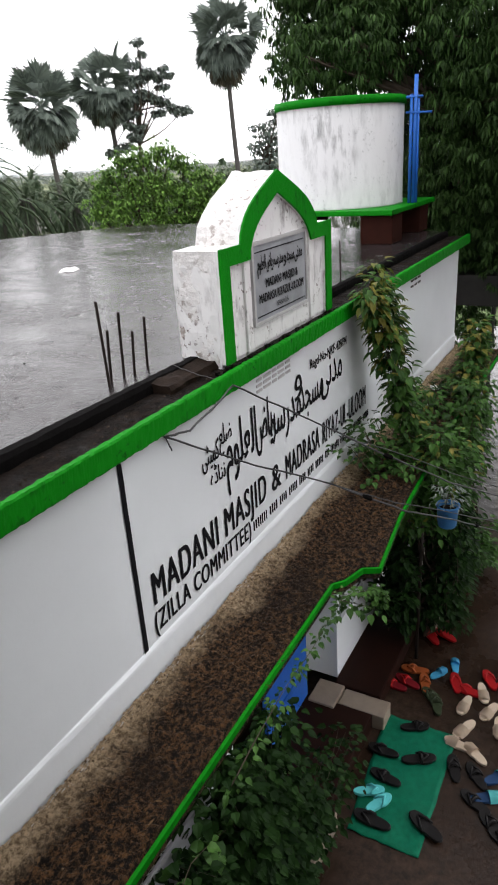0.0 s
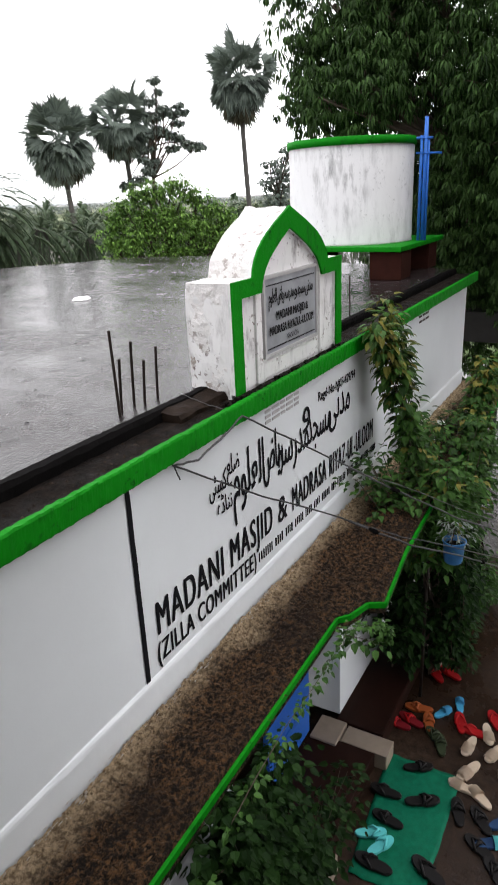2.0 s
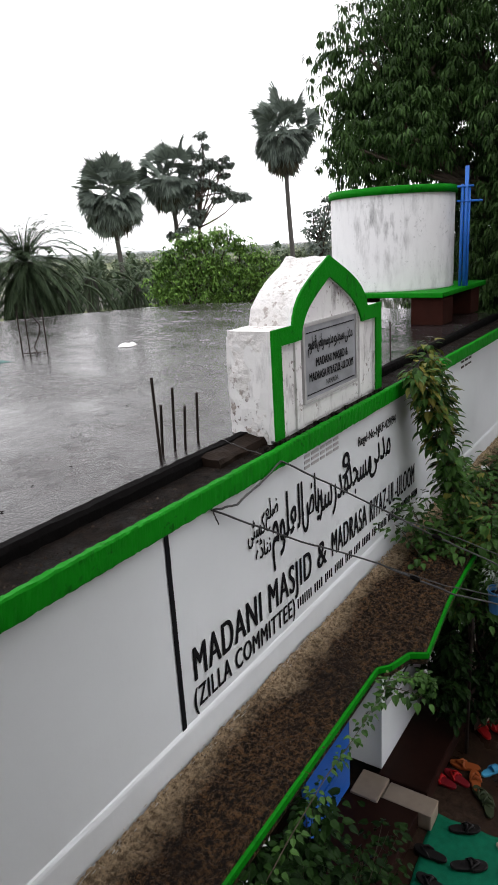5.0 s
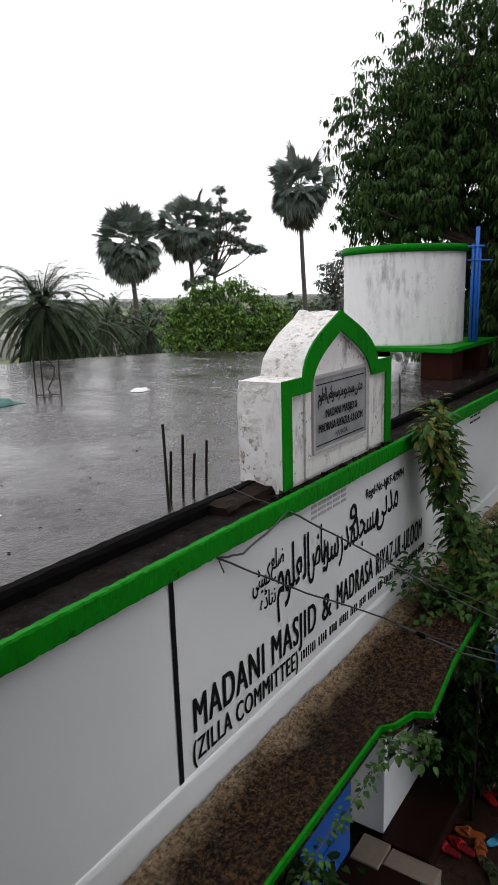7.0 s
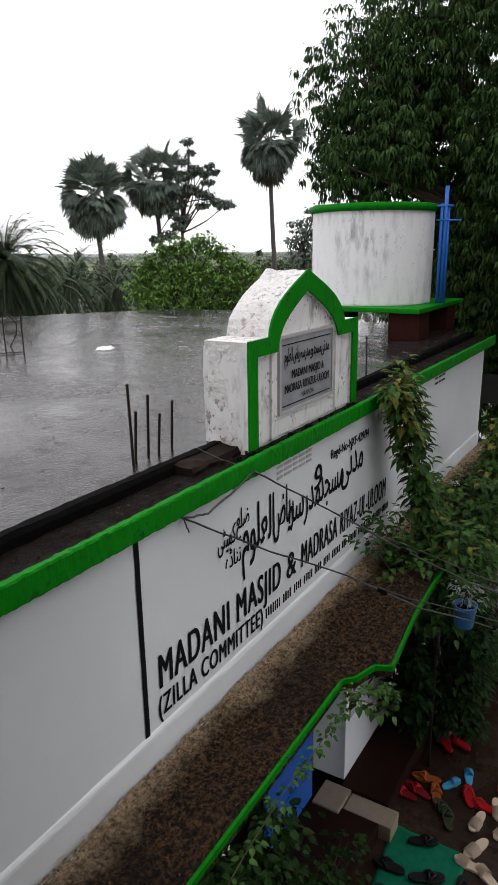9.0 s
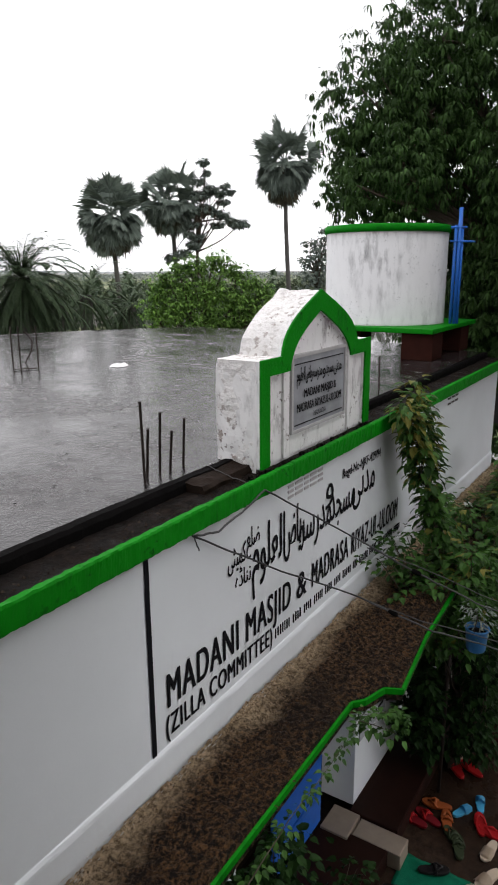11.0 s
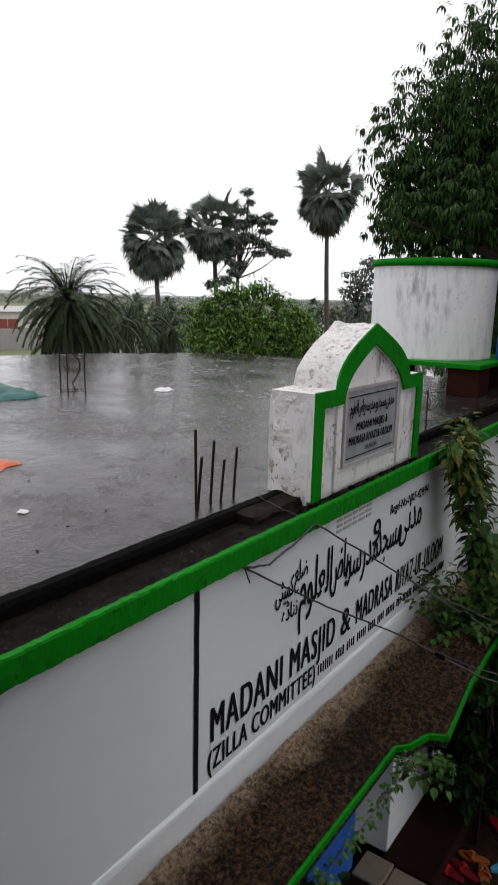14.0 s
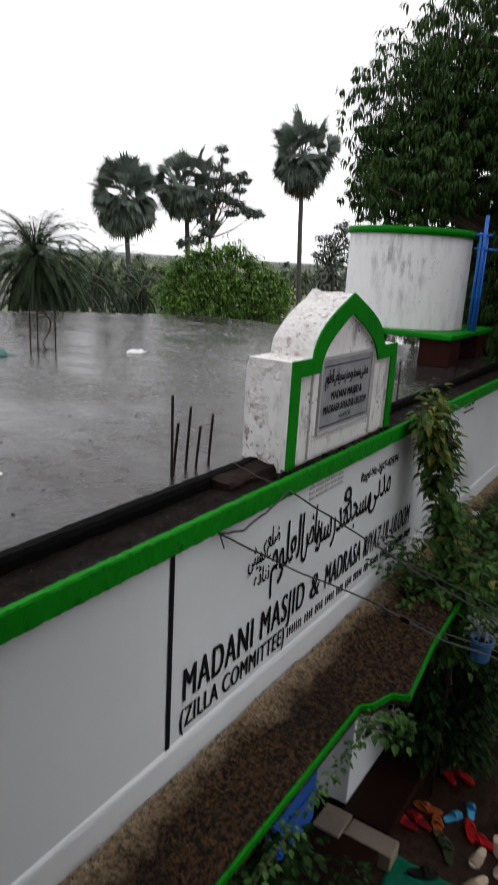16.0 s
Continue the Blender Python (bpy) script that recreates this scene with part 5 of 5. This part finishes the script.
random.seed(81)
v_, f_ = [], []
for _ in range(900):
    x, y = random.uniform(0.8, 7.0), -0.03 - abs(random.gauss(0, 0.13))
    if y < -0.56:
        continue
    s = random.choice((0.002, 0.003, 0.003, 0.006)) * random.uniform(0.7, 1.3)
    z = LEDGE + 0.030 + 0.015 * max(0, 1 + y / 0.24) ** 1.5
    k = len(v_)
    a = random.random() * math.tau
    ca, sa = math.cos(a) * s, math.sin(a) * s
    v_ += [(x + ca, y + sa, z), (x - sa, y + ca, z), (x - ca, y - sa, z), (x + sa, y - ca, z), (x, y, z + s * 1.3), (x, y, z - s * 2)]
    f_ += [(k, k + 1, k + 4), (k + 1, k + 2, k + 4), (k + 2, k + 3, k + 4), (k + 3, k, k + 4), (k + 1, k, k + 5), (k + 2, k + 1, k + 5), (k + 3, k + 2, k + 5), (k, k + 3, k + 5)]
crumbs = leaves_part("mortar_bits", v_, f_, leaf_mat("mortar_bit", (0.04, 0.025, 0.014), (0.33, 0.235, 0.14), 0.6), None, "bits of old mortar lying along the wall foot", "stuff")
tagged(crumbs, category="rubble")


random.seed(82)
v_, f_ = [], []
for _ in range(1500):
    x, y = random.uniform(0.9, 8.0), -0.024 - abs(random.gauss(0, 0.022))
    if noise.noise(Vector((x * 2.3, 0, 8))) + random.uniform(-0.4, 0.4) < 0.05:
        continue
    z = LEDGE + 0.02 + 0.015 * max(0, 1 + y / 0.24) ** 1.5 + random.uniform(0.01, 0.04)
    r, a0, k = random.uniform(0.003, 0.011), random.random() * math.tau, len(v_)
    ring_ = [(x + r * 1.5 * math.cos(a0 + j * 1.2566) * random.uniform(0.6, 1.3), y - 0.35 * r * math.sin(a0 + j * 1.2566), z + 0.8 * r * math.sin(a0 + j * 1.2566)) for j in range(5)]
    v_ += ring_ + [(x, y - 0.004, z + 0.003), (x, y + 0.004, z - 0.006)]
    f_ += [(k + j, k + (j + 1) % 5, k + 5) for j in range(5)] + [(k + (j + 1) % 5, k + j, k + 6) for j in range(5)]
flakes = leaves_part("paint_flakes", v_, f_, leaf_mat("flaked_whitewash", (0.42, 0.38, 0.33), (0.78, 0.76, 0.73), 0.7), None, "flaked white paint and lime crumbs at the wall foot", "stuff")
tagged(flakes, category="rubble")


# ---- distance ----
M_grass = plain("wet_grass", (0.055, 0.095, 0.02), 0.8, var=0.35, scale=3, relief=0.5)
M_field = plain("far_wet_field", (0.13, 0.15, 0.07), 0.8, var=0.3, scale=0.2, relief=0.2)


def patch(name, label, category, pts, material, z):
    bm = bmesh.new()
    bm.faces.new([bm.verts.new((x, y, z)) for x, y in pts])
    return tagged(finish(name, bm, material), label, category, kind="structure")


patch("field", "dull green wet field beyond the mosque", "field", [polar(a, d)[:2] for a, d in ((26, 18), (26, 700), (85, 700), (85, 16))], M_field, 0.012)
patch("lawn", "bright green grass beyond the yard", "grass", [(19.5, -3), (30, -5), (30, 6), (19.5, 4)], M_grass, 0.016)
m, nt, b = mat("pond_water", 0.04)
b.inputs["Base Color"].default_value = (0.05, 0.05, 0.045, 1)
bump(nt, b, tex(nt, scale=2.5, detail=3), 0.08, 0.02)
patch("water", "pale flooded pond beyond the roof", "water", [polar(a, d)[:2] for a, d in ((15, 21), (13, 60), (33, 62), (33.5, 24))], m, 0.02)
path_m, nt, b = mat("wet_path", 0.1)
nt.links.new(mixc(nt, tex(nt, scale=4), (0.05, 0.048, 0.045), (0.12, 0.115, 0.11)), b.inputs["Base Color"])
bump(nt, b, tex(nt, scale=9), 0.6, 0.03)
patch("pavement", "wet shining cement path beside the building", "path", [(9.0, -0.62), (19.4, 2.2), (19.4, -2.5), (9.6, -2.6)], path_m, 0.014)

far_wall = tagged(finish("boundary_wall", box(-22, -0.12, 0, 22, 0.12, 1.6, 0.02), paint("grey_render", (0.30, 0.29, 0.28), (0.12, 0.12, 0.12))), "long grey rendered boundary wall across the field", "wall", kind="structure")
c_ = polar(58, 56)
far_wall.location, far_wall.rotation_euler = c_, (0, 0, radians(58 + 90))
fence = thing("red_fence", "red painted panel fence behind the boundary wall", "fence", at=polar(58.5, 60))
fence.rotation_euler = (0, 0, radians(58 + 90))
M_redp = plain("faded_red_paint", (0.22, 0.055, 0.045), 0.7, var=0.25)
for i in range(14):
    part("panel", box(-4.5 + i * 0.82, -0.03, 0.0, -4.5 + i * 0.82 + 0.78, 0.03, 2.2, 0.01), M_redp, fence)
shed = thing("far_shed", "small teal shed far beyond the boundary wall", "shed", at=polar(59.5, 85))
part("body", box(-1.6, -1.5, 0, 1.6, 1.5, 2.8, 0.03), plain("teal_paint", (0.10, 0.28, 0.25), 0.6), shed)
part("roof", prism([(-1.9, 2.8), (1.9, 2.8), (0, 3.2)], "x", -1.8, 1.8), M_grey, shed)
hut = thing("far_house", "low pale house far beyond the field", "house", at=polar(53.5, 90))
part("body", box(-6, -2, 0, 6, 2, 2.0, 0.05), paint("pale_render", (0.5, 0.49, 0.46), (0.3, 0.3, 0.28)), hut)
part("roof", prism([(-2.4, 2.0), (2.4, 2.0), (0, 2.6)], "x", -6.3, 6.3), M_grey, hut)


def woods(name, label, a0, a1, dist, h, count, seed, material, size):
    """A belt of far trees: thousands of leaf clumps heaped along an arc."""
    random.seed(seed)
    v_, f_ = [], []
    for _ in range(count):
        a = random.uniform(a0, a1)
        d = dist * random.uniform(0.96, 1.04)
        hh = h * (0.72 + 0.38 * noise.noise(Vector((a * 1.1, seed, 0))) + 0.16 * noise.noise(Vector((a * 5, seed, 2))))
        z = hh * (1 - random.random() ** 2.2)
        out_ = unit()
        leaf(v_, f_, polar(a, d, z), out_, (0, 0, 1), size * random.uniform(0.5, 1.2), size * 0.6, 0.5)
    ob = leaves_part(name, v_, f_, material, None, label, "stuff")
    return tagged(ob, category="trees")


# distance haze is mixed into these leaf colours, stronger for the farther belt
M_haze = leaf_mat("haze_tinted_far_wood", (0.20, 0.225, 0.21), (0.27, 0.295, 0.28), 0.9)
M_haze2 = leaf_mat("haze_tinted_middle_wood", (0.06, 0.08, 0.05), (0.12, 0.15, 0.09), 0.9)
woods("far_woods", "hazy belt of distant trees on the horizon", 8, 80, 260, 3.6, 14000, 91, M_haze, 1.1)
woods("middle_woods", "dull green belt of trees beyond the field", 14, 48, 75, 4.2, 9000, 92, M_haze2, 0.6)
woods("thicket", "dark thicket of scrub behind the roof", 30, 50.0, 27, 4.9, 6000, 93, M_palm, 0.3)
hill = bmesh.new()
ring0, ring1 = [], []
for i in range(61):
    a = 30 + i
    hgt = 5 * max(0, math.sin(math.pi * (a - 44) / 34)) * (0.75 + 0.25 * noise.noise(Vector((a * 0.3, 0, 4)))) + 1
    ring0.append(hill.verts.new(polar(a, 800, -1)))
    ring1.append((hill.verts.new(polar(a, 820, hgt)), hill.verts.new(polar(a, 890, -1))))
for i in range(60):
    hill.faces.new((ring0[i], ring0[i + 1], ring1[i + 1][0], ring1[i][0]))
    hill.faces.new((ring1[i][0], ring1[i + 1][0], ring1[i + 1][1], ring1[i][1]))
# the pale grey of the hill is haze given as base colour
tagged(finish("backdrop", hill, plain("haze_tinted_hill", (0.33, 0.36, 0.36), 0.95, var=0.12, scale=0.05, relief=0)), "low hazy grey hill on the horizon", "hill", kind="structure")

# open shed past the end of the building
lean = thing("open_shed", "dark open shed with thin posts under the mango tree", "shed", at=(13.6, 0.2, 0))
M_tin = plain("dark_tin", (0.03, 0.028, 0.026), 0.5, var=0.4, scale=6)
part("roof", box(-1.2, -3.4, 2.05, 3.0, 1.25, 2.55, 0.02), M_tin, lean, "dark sagging roof")
for px, py in ((-0.9, 1.0), (-0.9, -0.2), (-0.9, -1.4), (2.6, 0.9), (2.6, -0.9)):
    part("post", tube([(px, py, 0), (px, py, 2.06)], 0.035, 8), M_tin, lean)
